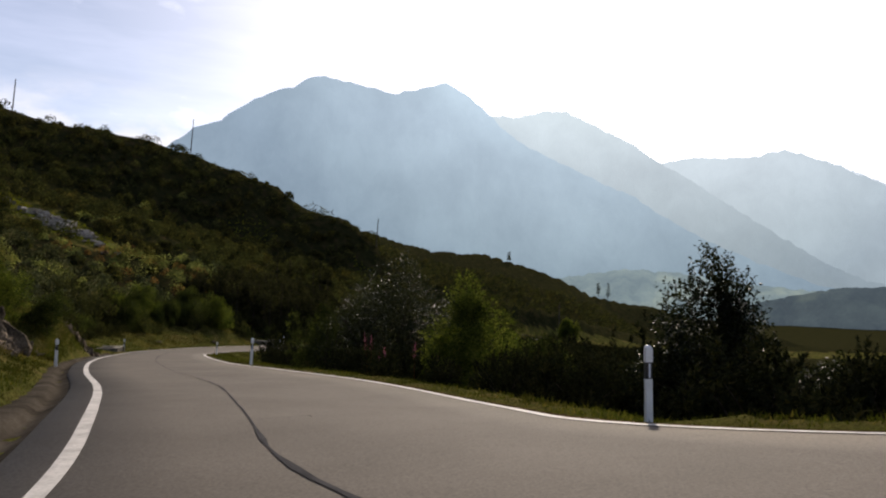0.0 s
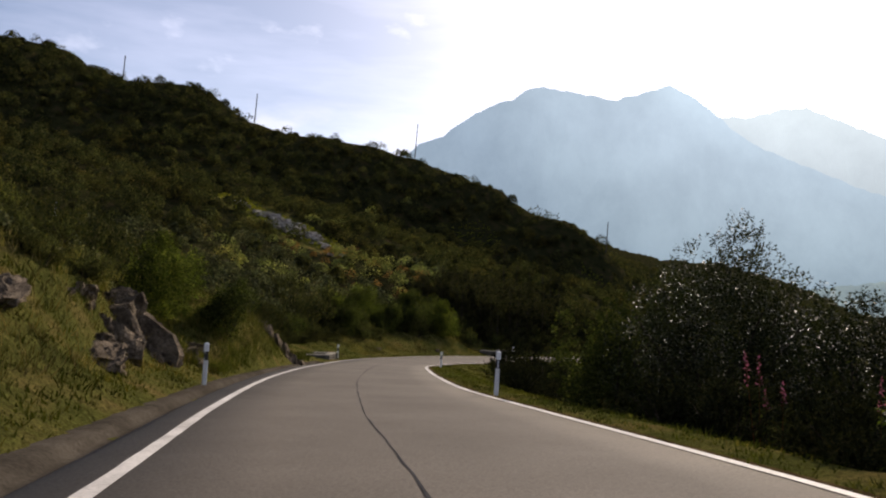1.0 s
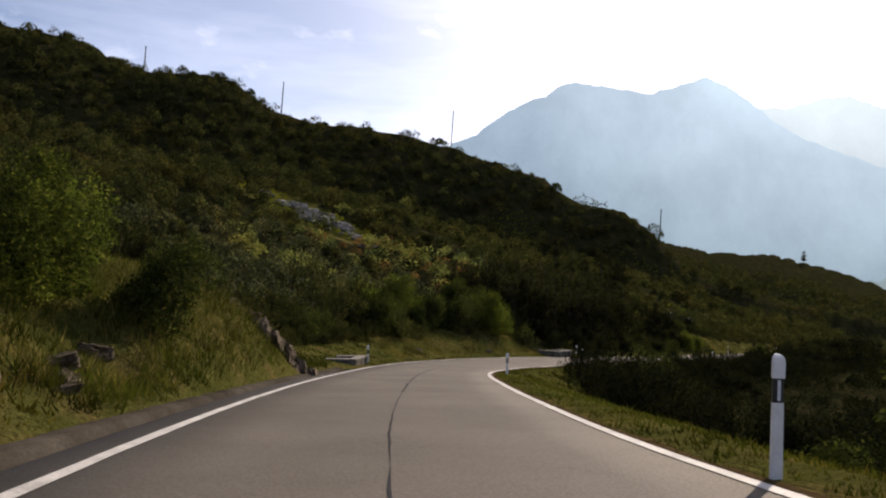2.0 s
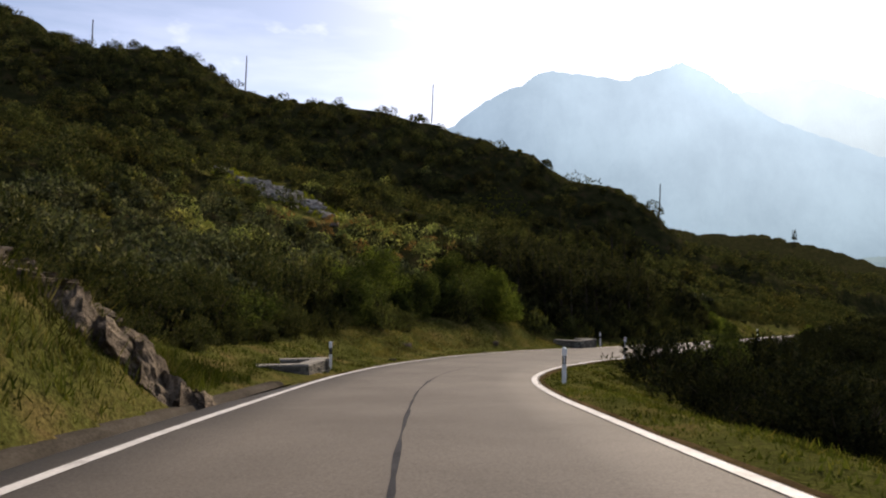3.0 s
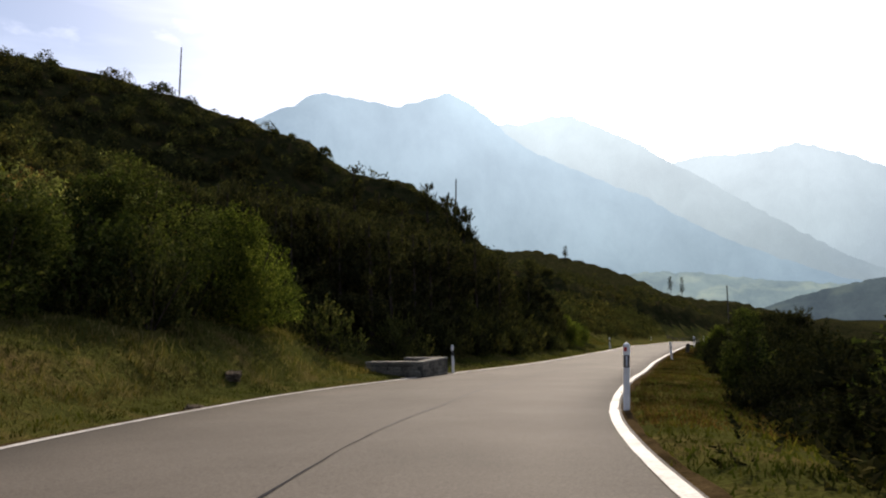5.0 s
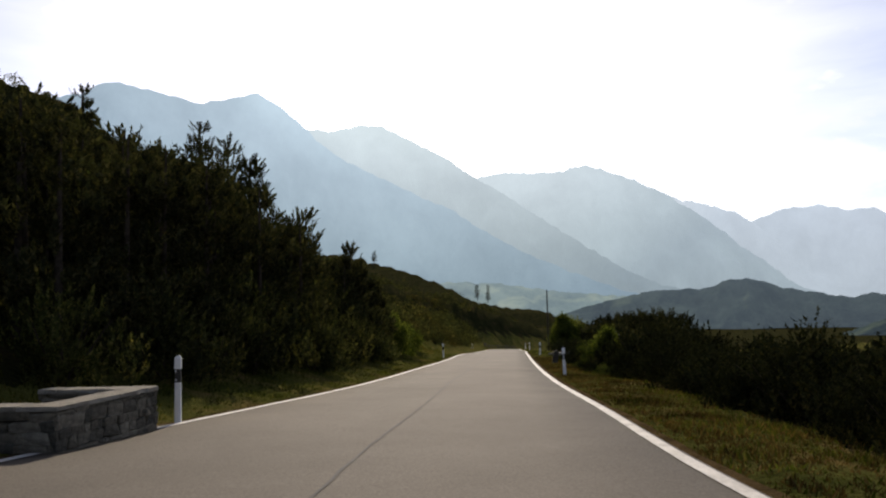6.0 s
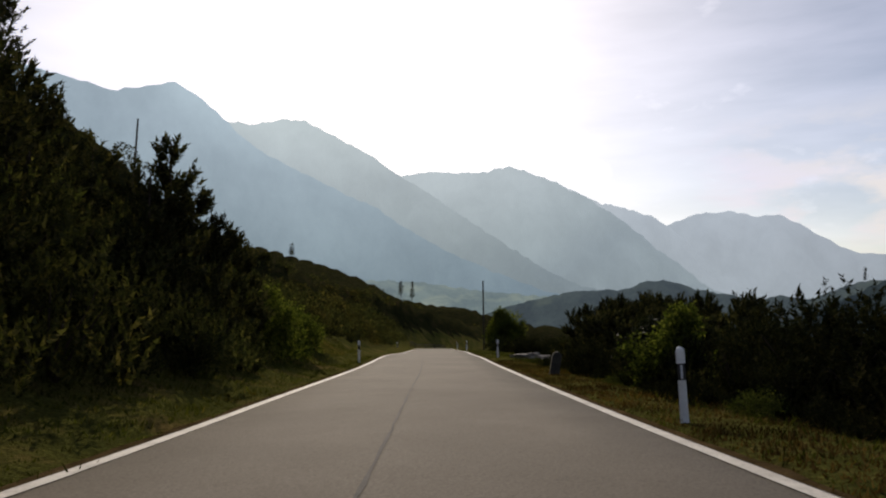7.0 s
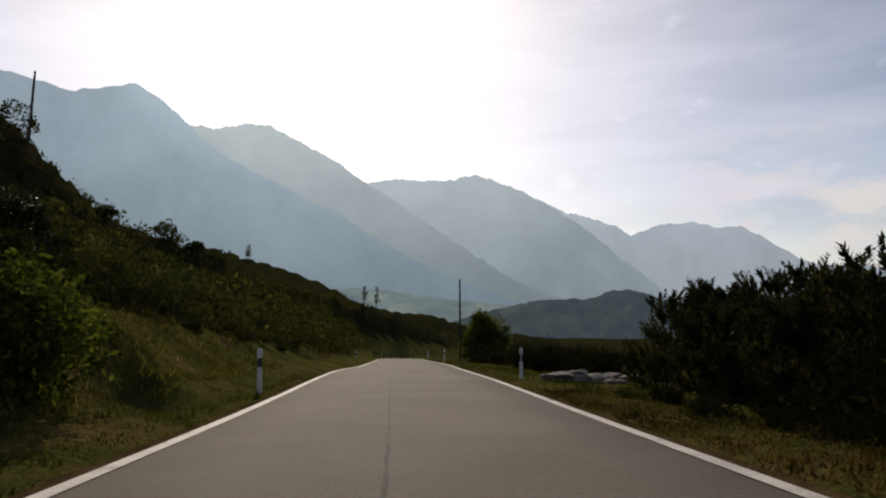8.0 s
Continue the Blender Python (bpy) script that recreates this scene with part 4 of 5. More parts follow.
for y in np.arange(90.0, 122.0, 1.15):
    i = int(np.argmin(np.abs(RIGHT[:, 1] - y)))
    q = RIGHT[i] + ACROSS[i] * (3.3 + rng.uniform(-0.5, 0.9))
    place(DARK_KINDS, q[0], q[1], rng.uniform(0.38, 0.62), rng.uniform(0.8, 1.1))
for y in np.arange(108.0, 134.0, 0.9):
    i = int(np.argmin(np.abs(RIGHT[:, 1] - y)))
    q = RIGHT[i] + ACROSS[i] * (2.1 + rng.uniform(-0.3, 0.5))
    place(LEAF_KINDS if rng.random() < 0.3 else DARK_KINDS, q[0], q[1], rng.uniform(0.16, 0.28), rng.uniform(0.7, 1.0))
for y in np.arange(119.5, 133.0, 1.3):
    i = int(np.argmin(np.abs(RIGHT[:, 1] - y)))
    q = RIGHT[i] + ACROSS[i] * (2.7 + 0.12 * (y - 119) + rng.uniform(-0.3, 0.4))
    place(DARK_KINDS, q[0], q[1], rng.uniform(0.32, 0.5), rng.uniform(0.8, 1.1))
for x, y, size in ((2.6, 15.6, 0.55), (4.4, 14.0, 0.6), (6.6, 13.0, 0.6), (8.8, 12.6, 0.7), (11.0, 13.4, 0.8), (1.2, 18.0, 0.5), (-0.4, 20.6, 0.5), (3.4, 18.4, 0.7), (1.2, 21.4, 0.65), (-2.2, 23.6, 0.5), (-3.4, 26.4, 0.55), (-4.6, 29.0, 0.55), (-1.6, 28.4, 0.8), (12.4, 15.6, 1.0), (9.8, 16.0, 0.9)):
    place(DARK_KINDS, x, y, size, rng.uniform(0.75, 1.0))
for x, y, h in ((77.5, 468.0, 8.5), (83.5, 469.0, 9.5), (21.0, 454.5, 6.0)):
    conifer(x, y, h, 1.3, 150, 0.9)


def fireweed(x, y, h):
    top = new("fireweed")
    top.matrix_basis = pose(x, y, land_at(x, y) - 0.05, rng.uniform(-6, 6), rng.uniform(-6, 6), rng.random() * 360)
    part("stalk", fast_mesh("stalk", *branch_tubes([[(0, 0, h * q) for q in np.linspace(0, 1, 4)]], 0.008), RUSSET), top)
    n = 46
    f = rng.random(n)
    an = rng.random(n) * 6.283
    c = np.column_stack([np.cos(an) * 0.05, np.sin(an) * 0.05, h * (0.1 + 0.55 * f)])
    u = np.column_stack([np.cos(an), np.sin(an), 0.35 * np.ones(n)]) * 0.085
    w = np.column_stack([-np.sin(an), np.cos(an), np.zeros(n)]) * 0.018
    tagged(part("leaves", fast_mesh("leaves", *quads(c + u, u, w), LEAF), top), "narrow dark green leaves", kind="stuff")
    n = 40
    f = rng.random(n)
    c = np.column_stack([np.zeros((n, 2)), h * (0.66 + 0.34 * f)]) + unit(n) * (0.055 * (1.15 - f))[:, None]
    tagged(part("flowers", fast_mesh("flowers", *quads(c, unit(n) * 0.018, unit(n) * 0.017), FLOWER), top), "pink flower spike", kind="stuff")
    return tagged(top, "tall pink fireweed with narrow green leaves", "wildflower", "fireweed beside the bushes")


for q in range(7):
    fireweed(-2.3 + rng.uniform(-1.2, 1.6), 26 + rng.uniform(-1.3, 1.3), rng.uniform(0.9, 1.6))


# ---- the scrub of the whole slope: nobody could count it ----
def scrub(gap, xr, yr, keep, size, blades, name, mat, label, leaf=0.115, lobes=6):
    """Rounded shrubs of several lobes each, shoots standing up from them, set close but with gaps between."""
    xs, ys = np.meshgrid(np.arange(*xr, gap), np.arange(*yr, gap))
    xs = xs.ravel() + rng.uniform(-0.45, 0.45, xs.size) * gap
    ys = ys.ravel() + rng.uniform(-0.45, 0.45, ys.size) * gap
    ok = keep(xs, ys)
    xs, ys = xs[ok], ys[ok]
    zs = land(xs, ys) - 0.12 * size - np.where(nearest(CREST, xs, ys)[1] < 7, 1.25, 0.0)
    k = len(xs)
    sc = size * np.exp(np.clip(rng.normal(size=k) * 0.36, -0.8, 0.46))
    low = unit(k * lobes) * np.array([0.60, 0.60, 0.62])
    low[:, 2] = np.abs(low[:, 2]) + 0.12
    lr = 0.26 + 0.20 * rng.random(k * lobes)
    own = np.repeat(np.arange(k), blades)
    low[::lobes] = (0, 0, 0.30)
    lr[::lobes] = 0.66 + 0.10 * rng.random(k)
    pick = rng.random(k * blades)
    lob = own * lobes + np.where(pick < 0.42, 0, rng.integers(1, lobes, k * blades))
    d = unit(k * blades)
    d[:, 2] = np.where(d[:, 2] < -0.2, -d[:, 2], d[:, 2])
    off = low[lob] + d * (lr[lob] * np.power(rng.random(k * blades), 0.14))[:, None]
    off[:, 2] = np.abs(off[:, 2])
    p = np.column_stack([xs, ys, zs])[own] + off * sc[own][:, None] * np.array([0.86, 0.86, 1.12])
    ax = np.cross(d, unit(len(d))) + 0.45 * d + np.array([0, 0, 0.45])
    ax /= np.linalg.norm(ax, axis=1)[:, None]
    side = np.cross(ax, d) + 0.3 * unit(len(d))
    side /= np.linalg.norm(side, axis=1)[:, None] + 1e-6
    s = (leaf * size * (0.6 + 0.8 * rng.random(len(own))))[:, None]
    v = np.stack([p - side * s * 0.55, p + ax * s * 0.2 + side * s * 0.6, p + ax * s * 1.3], 1).reshape(-1, 3)
    ob = part(name, fast_mesh(name, v, np.arange(len(v)).reshape(-1, 3), mat))
    return tagged(ob, label, "scrub", kind="stuff")


def bare(x, y):
    """Open, grassy and stony places on the slope: a band along the scree and some small lawns."""
    a = np.hypot((x + 71) / 14, (y - 120.5 + 0.25 * (x + 71)) / 6.5) < 1
    for cx, cy, r in ((-55, 189, 5.5), (-59, 184, 4.0), (-81, 125, 5.5), (-86, 131, 5.0), (-29, 199, 4.0), (-63, 176, 2.5), (-20, 168, 3.0)):
        a |= np.hypot(x - cx, (y - cy) * 1.3) < r
    return a


def knoll(x, y):
    """The grassy knoll above the outcrop."""
    return np.hypot((x + 37) / 6.0, (y - 41.5) / 6.5) < 1


def stand(x, y):
    """Which shrubs grow: 0 pine, 1 olive, 2 rusty, 3 darker pine at the bend and, as painted shade, on the left slope;
    pine alone along the crest.
    """
    cd = nearest(CREST, x, y)[1]
    n = lumps(x, y, 7.0, 21.0) + 0.8 * lumps(x, y, 19.0, 22.0) + 1.5 * np.exp(-((x + 50) / 21) ** 2 - ((y - 113) / 22) ** 2) - 0.52
    k = np.where(n > 0.34, 1, 0)
    k = np.where((lumps(x, y, 4.5, 23.0) > 0.08) & (np.hypot((x + 46) / 20, (y - 112) / 14) < 1), 2, k)
    k = np.where((rng.random(len(x)) < 0.07) & (k == 1), 2, k)
    k = np.where(cd < 32, np.where(rng.random(len(x)) < 0.06, 1, 0), k)
    # shade on the left slope, put into the colour by the darker pine
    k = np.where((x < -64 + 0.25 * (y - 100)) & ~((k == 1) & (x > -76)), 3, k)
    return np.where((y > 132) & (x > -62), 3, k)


def edge_left(x, y):
    i, lat = road_near(x, y)
    return -lat - WIDTH[i] / 2


def edge_right(x, y):
    i, lat = road_near(x, y)
    return lat - WIDTH[i] / 2


def keep_left(x, y):
    i, lat = road_near(x, y)
    e = -lat - WIDTH[i] / 2
    ci, cd = nearest(CREST, x, y)
    past = ((y - CREST[ci, 1]) * 0.89 - (x - CREST[ci, 0]) * 0.45) > 1
    lo = np.interp(y, *L_MIN)
    return (lat < 0) & (e > lo + np.where(y > 152, 0.5, np.where(y > 97, 9.0, 3.6))) & ~past & ~bare(x, y) & ~knoll(x, y)


def in_view(x, y):
    return (y > -20 + 0.10 * (x + 230)) & (x > -190 + 0.2 * np.abs(y - 120))


def keep_right(x, y):
    i, lat = road_near(x, y)
    e = lat - WIDTH[i] / 2
    si, sd = nearest(SPUR, x, y)
    return (lat > 0) & (e > np.interp(y, *R_MIN) + np.where(y > 145, 0.0, 4.0)) & (e < 135) & (sd > 60) | (lat > 0) & (i > ROAD_END) & (sd > 60)


def keep_spur(x, y):
    si, sd = nearest(SPUR, x, y)
    i, lat = road_near(x, y)
    ci, cd = nearest(CREST, x, y)
    past = ((y - CREST[ci, 1]) * 0.89 - (x - CREST[ci, 0]) * 0.45) > 4
    return ((sd < 115) | past) & ((np.abs(lat) > 5) | (i > ROAD_END)) & (y < 400) & (y > 165)


for which, mat, words, blades, size in ((0, SCRUB, "dense dark green dwarf pine scrub on the mountain slope", 215, 1.75), (1, OLIVE, "olive green leafy scrub on the mountain slope", 215, 1.6), (2, RUSTY, "rust-brown low shrubs on the mountain slope", 150, 1.25), (3, NEEDLE, "dark pine scrub at the bend and, darkened for shade, on the left slope", 215, 1.8)):
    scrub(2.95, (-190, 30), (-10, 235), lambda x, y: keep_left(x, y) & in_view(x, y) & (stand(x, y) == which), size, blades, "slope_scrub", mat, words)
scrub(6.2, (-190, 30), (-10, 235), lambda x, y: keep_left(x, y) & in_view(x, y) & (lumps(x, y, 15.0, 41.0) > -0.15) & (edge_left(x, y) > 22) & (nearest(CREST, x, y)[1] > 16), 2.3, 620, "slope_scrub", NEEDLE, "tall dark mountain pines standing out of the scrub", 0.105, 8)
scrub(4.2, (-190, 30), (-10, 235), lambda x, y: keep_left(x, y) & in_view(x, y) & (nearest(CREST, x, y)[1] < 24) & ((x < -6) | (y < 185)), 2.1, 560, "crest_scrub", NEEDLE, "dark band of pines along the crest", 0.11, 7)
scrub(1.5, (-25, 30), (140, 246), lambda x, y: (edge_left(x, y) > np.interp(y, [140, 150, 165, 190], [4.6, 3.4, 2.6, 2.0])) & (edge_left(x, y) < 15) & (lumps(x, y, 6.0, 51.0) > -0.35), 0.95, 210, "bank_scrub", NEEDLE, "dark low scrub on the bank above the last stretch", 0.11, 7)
scrub(2.5, (-24, 70), (0, 200), lambda x, y: keep_right(x, y) & (edge_right(x, y) < 26), 1.25, 330, "valley_scrub", SHADED_NEEDLE, "scrub below the road, darkened for shade", 0.075, 7)
scrub(3.2, (-20, 190), (0, 330), lambda x, y: keep_right(x, y) & (edge_right(x, y) >= 26), 1.75, 90, "valley_scrub", SHADED_NEEDLE, "green scrub falling away below the road, darkened for shade", 0.15)
scrub(4.1, (-130, 220), (165, 400), keep_spur, 2.8, 80, "spur_scrub", NEEDLE, "dark scrub and low trees on the next spur", 0.14)
scrub(1.1, (-108, -14), (108, 206), bare, 0.45, 30, "slope_grass", LAWN, "yellow-green grass round the scree", 0.3)
scrub(0.85, (-46, -28), (32, 50), knoll, 0.40, 34, "knoll_grass", GRASS, "olive grass on the knoll above the outcrop", 0.3)
scrub(0.75, (-34, -14), (14, 38), lambda x, y: (edge_left(x, y) > np.interp(y, [14, 22, 26, 30, 33, 38], [6.5, 5.5, 4.5, 4.2, 5.5, 7])) & (edge_left(x, y) < 12) & (lumps(x, y, 2.2, 31.0) > -0.12), 0.42, 110, "bank_heather", SCRUB, "low dark heather and bilberry on top of the bank", 0.16)


# ---- mountains: ridge lines by bearing and height of the skyline, in degrees ----
def mountain(name, distance, skyline, mat, label, reach=0.10, base=-60.0, relief=0.06):
    az = np.array([q[0] for q in skyline])
    el = np.array([q[1] for q in skyline])
    n, rows = 220, 26
    a = np.linspace(az[0], az[-1], n)
    top = np.interp(a, az, el) + 0.16 * np.array([noise.fractal((q * 1.3, distance, 1.0), 0.7, 2.0, 5) for q in a])
    v = np.zeros((rows, n, 3))
    for j in range(rows):
        f = j / (rows - 1)
        hz = np.tan(np.radians(top)) * distance
        z = hz * (1 - f) + base * f
        r = distance * (1 - reach * f * np.clip(hz / hz.max(), 0.25, 1))
        ridges = np.array([noise.ridged_multi_fractal((q * 0.35, f * 1.4 + q * 0.05, distance * 0.01), 0.9, 2.1, 5, 0.9, 2.0) for q in a]) - 1.0
        r = r + distance * relief * 0.35 * ridges * min(f * 4, 1)
        v[j, :, 0], v[j, :, 1], v[j, :, 2] = np.sin(np.radians(a)) * r, np.cos(np.radians(a)) * r, z
    i = (np.arange(rows - 1)[:, None] * n + np.arange(n - 1)[None]).ravel()
    ob = part(name, fast_mesh(name, v.reshape(-1, 3), np.stack([i, i + 1, i + n + 1, i + n], 1), mat, True))
    return tagged(ob, label, "mountain", kind="structure")


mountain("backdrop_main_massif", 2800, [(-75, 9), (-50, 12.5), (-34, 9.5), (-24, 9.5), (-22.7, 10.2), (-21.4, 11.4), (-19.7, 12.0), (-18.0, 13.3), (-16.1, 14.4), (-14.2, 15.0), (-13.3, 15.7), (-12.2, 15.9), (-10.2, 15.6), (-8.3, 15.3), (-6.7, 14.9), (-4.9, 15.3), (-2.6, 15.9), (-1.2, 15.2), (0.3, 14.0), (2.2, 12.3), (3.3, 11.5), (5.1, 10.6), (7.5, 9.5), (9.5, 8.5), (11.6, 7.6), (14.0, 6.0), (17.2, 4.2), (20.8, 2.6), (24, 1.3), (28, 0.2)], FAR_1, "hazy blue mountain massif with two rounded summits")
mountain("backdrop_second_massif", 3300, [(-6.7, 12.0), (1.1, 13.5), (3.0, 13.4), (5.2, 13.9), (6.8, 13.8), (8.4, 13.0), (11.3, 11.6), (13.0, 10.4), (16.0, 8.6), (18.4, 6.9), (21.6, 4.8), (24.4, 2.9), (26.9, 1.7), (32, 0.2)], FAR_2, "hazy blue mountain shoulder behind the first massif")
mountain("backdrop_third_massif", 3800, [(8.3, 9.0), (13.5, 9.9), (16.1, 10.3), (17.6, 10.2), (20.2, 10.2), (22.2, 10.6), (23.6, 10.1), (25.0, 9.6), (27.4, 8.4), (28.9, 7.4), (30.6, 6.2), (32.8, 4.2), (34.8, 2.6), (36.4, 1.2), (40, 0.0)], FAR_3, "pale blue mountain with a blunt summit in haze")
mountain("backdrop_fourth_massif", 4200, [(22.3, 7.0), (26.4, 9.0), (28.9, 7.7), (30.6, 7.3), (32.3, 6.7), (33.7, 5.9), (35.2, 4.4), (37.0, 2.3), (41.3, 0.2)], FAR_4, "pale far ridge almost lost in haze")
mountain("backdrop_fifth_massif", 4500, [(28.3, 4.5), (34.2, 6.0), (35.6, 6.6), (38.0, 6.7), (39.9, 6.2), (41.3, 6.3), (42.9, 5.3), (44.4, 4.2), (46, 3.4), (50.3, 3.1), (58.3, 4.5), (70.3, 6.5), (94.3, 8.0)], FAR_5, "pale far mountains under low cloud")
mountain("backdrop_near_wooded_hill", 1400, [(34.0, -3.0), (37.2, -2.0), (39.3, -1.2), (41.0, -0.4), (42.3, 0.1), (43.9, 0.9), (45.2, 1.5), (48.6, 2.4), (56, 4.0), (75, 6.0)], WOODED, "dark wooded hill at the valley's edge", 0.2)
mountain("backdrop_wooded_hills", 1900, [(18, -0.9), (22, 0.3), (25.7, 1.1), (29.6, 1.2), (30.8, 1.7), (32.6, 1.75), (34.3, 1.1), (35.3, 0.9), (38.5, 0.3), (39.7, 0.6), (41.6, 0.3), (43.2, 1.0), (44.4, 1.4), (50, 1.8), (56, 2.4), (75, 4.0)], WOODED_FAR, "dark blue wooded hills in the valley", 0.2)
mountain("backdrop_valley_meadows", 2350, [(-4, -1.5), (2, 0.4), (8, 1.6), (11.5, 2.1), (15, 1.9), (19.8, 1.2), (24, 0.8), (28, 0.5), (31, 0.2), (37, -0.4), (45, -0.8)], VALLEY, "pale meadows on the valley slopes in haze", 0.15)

# ---- rocks ----
def rock_mesh(name, seed, size, mat=ROCK):
    """A split block: a skewed box with broken corners, its faces cut up, layered and roughened."""
    r = np.random.default_rng(seed)
    bm = bmesh.new()
    for sx in (-1, 1):
        for sy in (-1, 1):
            for sz in (-1, 1):
                q = np.array([sx, sy, sz]) * 0.72 + r.uniform(-0.34, 0.34, 3)
                bm.verts.new(q)
    for q in r.normal(size=(3, 3)):
        bm.verts.new(q / np.linalg.norm(q) * r.uniform(0.85, 1.1))
    bmesh.ops.convex_hull(bm, input=bm.verts[:])
    bmesh.ops.delete(bm, geom=[v for v in bm.verts if not v.link_faces], context="VERTS")
    bmesh.ops.triangulate(bm, faces=bm.faces[:])
    bmesh.ops.subdivide_edges(bm, edges=bm.edges[:], cuts=6, use_grid_fill=True)
    bm.normal_update()
    lay = Vector(r.normal(size=3)).normalized()
    off = Vector((seed * 1.7, seed * 0.3, 0))
    for v in bm.verts:
        step = noise.noise(Vector((v.co.dot(lay) * 5.0, seed, 0)))
        crack = abs(noise.noise(v.co * 1.9 + off))
        n = 0.10 * (1 if step > 0.05 else -0.4) + noise.noise(v.co * 2.6 + off) * 0.10 + noise.noise(v.co * 7.0 + off) * 0.05 - (0.16 * (0.12 - crack) / 0.12 if crack < 0.12 else 0)
        v.co = (v.co + v.normal * n) * size
    return bm_mesh(name, bm, mat)


def rock(x, y, size, seed, stretch=(1, 1, 1), turn=0.0, tip=0.0, up=0.0, label="weathered brown-grey boulder in the grass", name="boulder", category="rock", group="", mat=ROCK):
    ob = part(name, rock_mesh(name, seed, size, mat))
    ob.matrix_basis = pose(x, y, land_at(x, y) + up, tip, tip * 0.4, turn) @ Matrix.Diagonal((*stretch, 1))
    return tagged(ob, label, category, group)


# the outcrop above the gutter: a big leaning slab, a lower one before it, a dark recess between, turf above
def beside(y, e):
    """The place e metres left of the road's left line, at y along it."""
    i = int(np.argmin(np.abs(LEFT[:, 1] - y)))
    return LEFT[i, 0] - ACROSS[i, 0] * e, LEFT[i, 1] - ACROSS[i, 1] * e


def wedge(x, y, turn, lean, outline, depth, seed, label):
    """A split slab: a straight-edged outline given some depth, its faces roughened and its edges chipped."""
    bm = bmesh.new()
    rows = [[bm.verts.new((px * (1 - 0.12 * abs(q)), q * depth / 2 - 0.05 * q * pz, pz)) for px, pz in outline] for q in (-1, 1)]
    n = len(outline)
    bm.faces.new(rows[0])
    bm.faces.new(rows[1][::-1])
    for i in range(n):
        bm.faces.new((rows[0][i], rows[1][i], rows[1][(i + 1) % n], rows[0][(i + 1) % n]))
    bmesh.ops.recalc_face_normals(bm, faces=bm.faces)
    bmesh.ops.triangulate(bm, faces=bm.faces[:])
    bmesh.ops.subdivide_edges(bm, edges=bm.edges[:], cuts=7, use_grid_fill=True)
    bm.normal_update()
    off = Vector((seed * 3.1, seed, 0))
    for v in bm.verts:
        layer = noise.noise(Vector((v.co.x * 2.5 + v.co.z * 1.5, seed, v.co.y * 4)))
        v.co += v.normal * (0.045 * (1 if layer > 0.1 else -0.5) + 0.05 * noise.noise(v.co * 3 + off) + 0.025 * noise.noise(v.co * 9 + off))
    ob = part("rock_slab", bm_mesh("rock_slab", bm, ROCK))
    ob.matrix_basis = pose(x, y, land_at(x, y), lean, 0, turn)
    return tagged(ob, label, "rock")


wedge(*beside(31.8, 2.7), 30, -8, [(-0.95, 1.45), (-1.0, -0.7), (0.55, -0.9), (0.75, 0.0), (0.45, 0.55)], 0.95, 11, "large leaning wedge of split tan rock")
wedge(*beside(30.0, 3.0), 20, -14, [(-0.60, 0.85), (-0.55, -0.6), (0.40, -0.6), (0.45, 0.0), (-0.1, 0.75)], 0.5, 12, "narrow upright slab of tan rock")
wedge(*beside(28.8, 2.9), 55, -30, [(-0.6, 0.7), (-0.7, -0.5), (0.5, -0.5), (0.55, 0.15)], 0.4, 13, "leaning plate of brown rock")
rock(*beside(30.8, 3.8), 0.70, 15, (0.9, 1.0, 1.1), 10, 10, -0.45, "dark shaded rock in a recess under turf", "rock_slab")
rock(*beside(28.7, 3.9), 0.55, 16, (0.9, 1.3, 0.9), 40, -14, -0.5, "dark overhanging rock under turf", "rock_slab")
rock(*beside(26.8, 2.6), 0.62, 14, (0.9, 1.5, 0.55), 50, 12, -0.05, "flat brown slab in the grass of the bank", "rock_slab")
rock(*beside(24.5, 3.6), 0.60, 16, (0.9, 1.4, 0.5), 35, 14, -0.05, "flat brown slab in the grass of the bank", "rock_slab")
for q in range(14):
    x, y = beside(28.5 + rng.normal() * 1.0, 2.5 + abs(rng.normal()) * 0.6)
    rock(x, y, rng.uniform(0.10, 0.26), 100 + q % 11, (1.0, rng.uniform(0.6, 1.5), rng.uniform(0.45, 1.1)), rng.uniform(0, 360), rng.uniform(-40, 40), rng.uniform(-0.05, 0.1), "broken block of brown rock on the bank", "rock_block", "rock", "broken blocks of the outcrop")
for x, y, h in ((29.5, 4.0, 0.9), (27.9, 4.2, 0.9), (30.5, 4.2, 0.8), (27.1, 4.4, 0.7), (29.8, 4.9, 1.0), (28.2, 5.2, 1.0), (26.6, 5.2, 0.9), (31.5, 4.6, 0.8), (24.7, 5.6, 0.9), (30.0, 6.4, 1.2)):
    place(PINE_KINDS, *beside(x, y), 0.36 * h + 0.1, 0.75)
for y, e, s in ((33.9, 2.2, 0.2), (34.6, 2.6, 0.26), (33.2, 1.9, 0.15), (36.0, 2.8, 0.25), (22.2, 3.0, 0.3), (20.0, 3.6, 0.3)):
    rock(*beside(y, e), s, int(300 + s * 991 + y), (1, 1.3, 0.6), rng.uniform(0, 360), 10, 0.03, "low grey rock showing through grass", "rock_block", "rock")
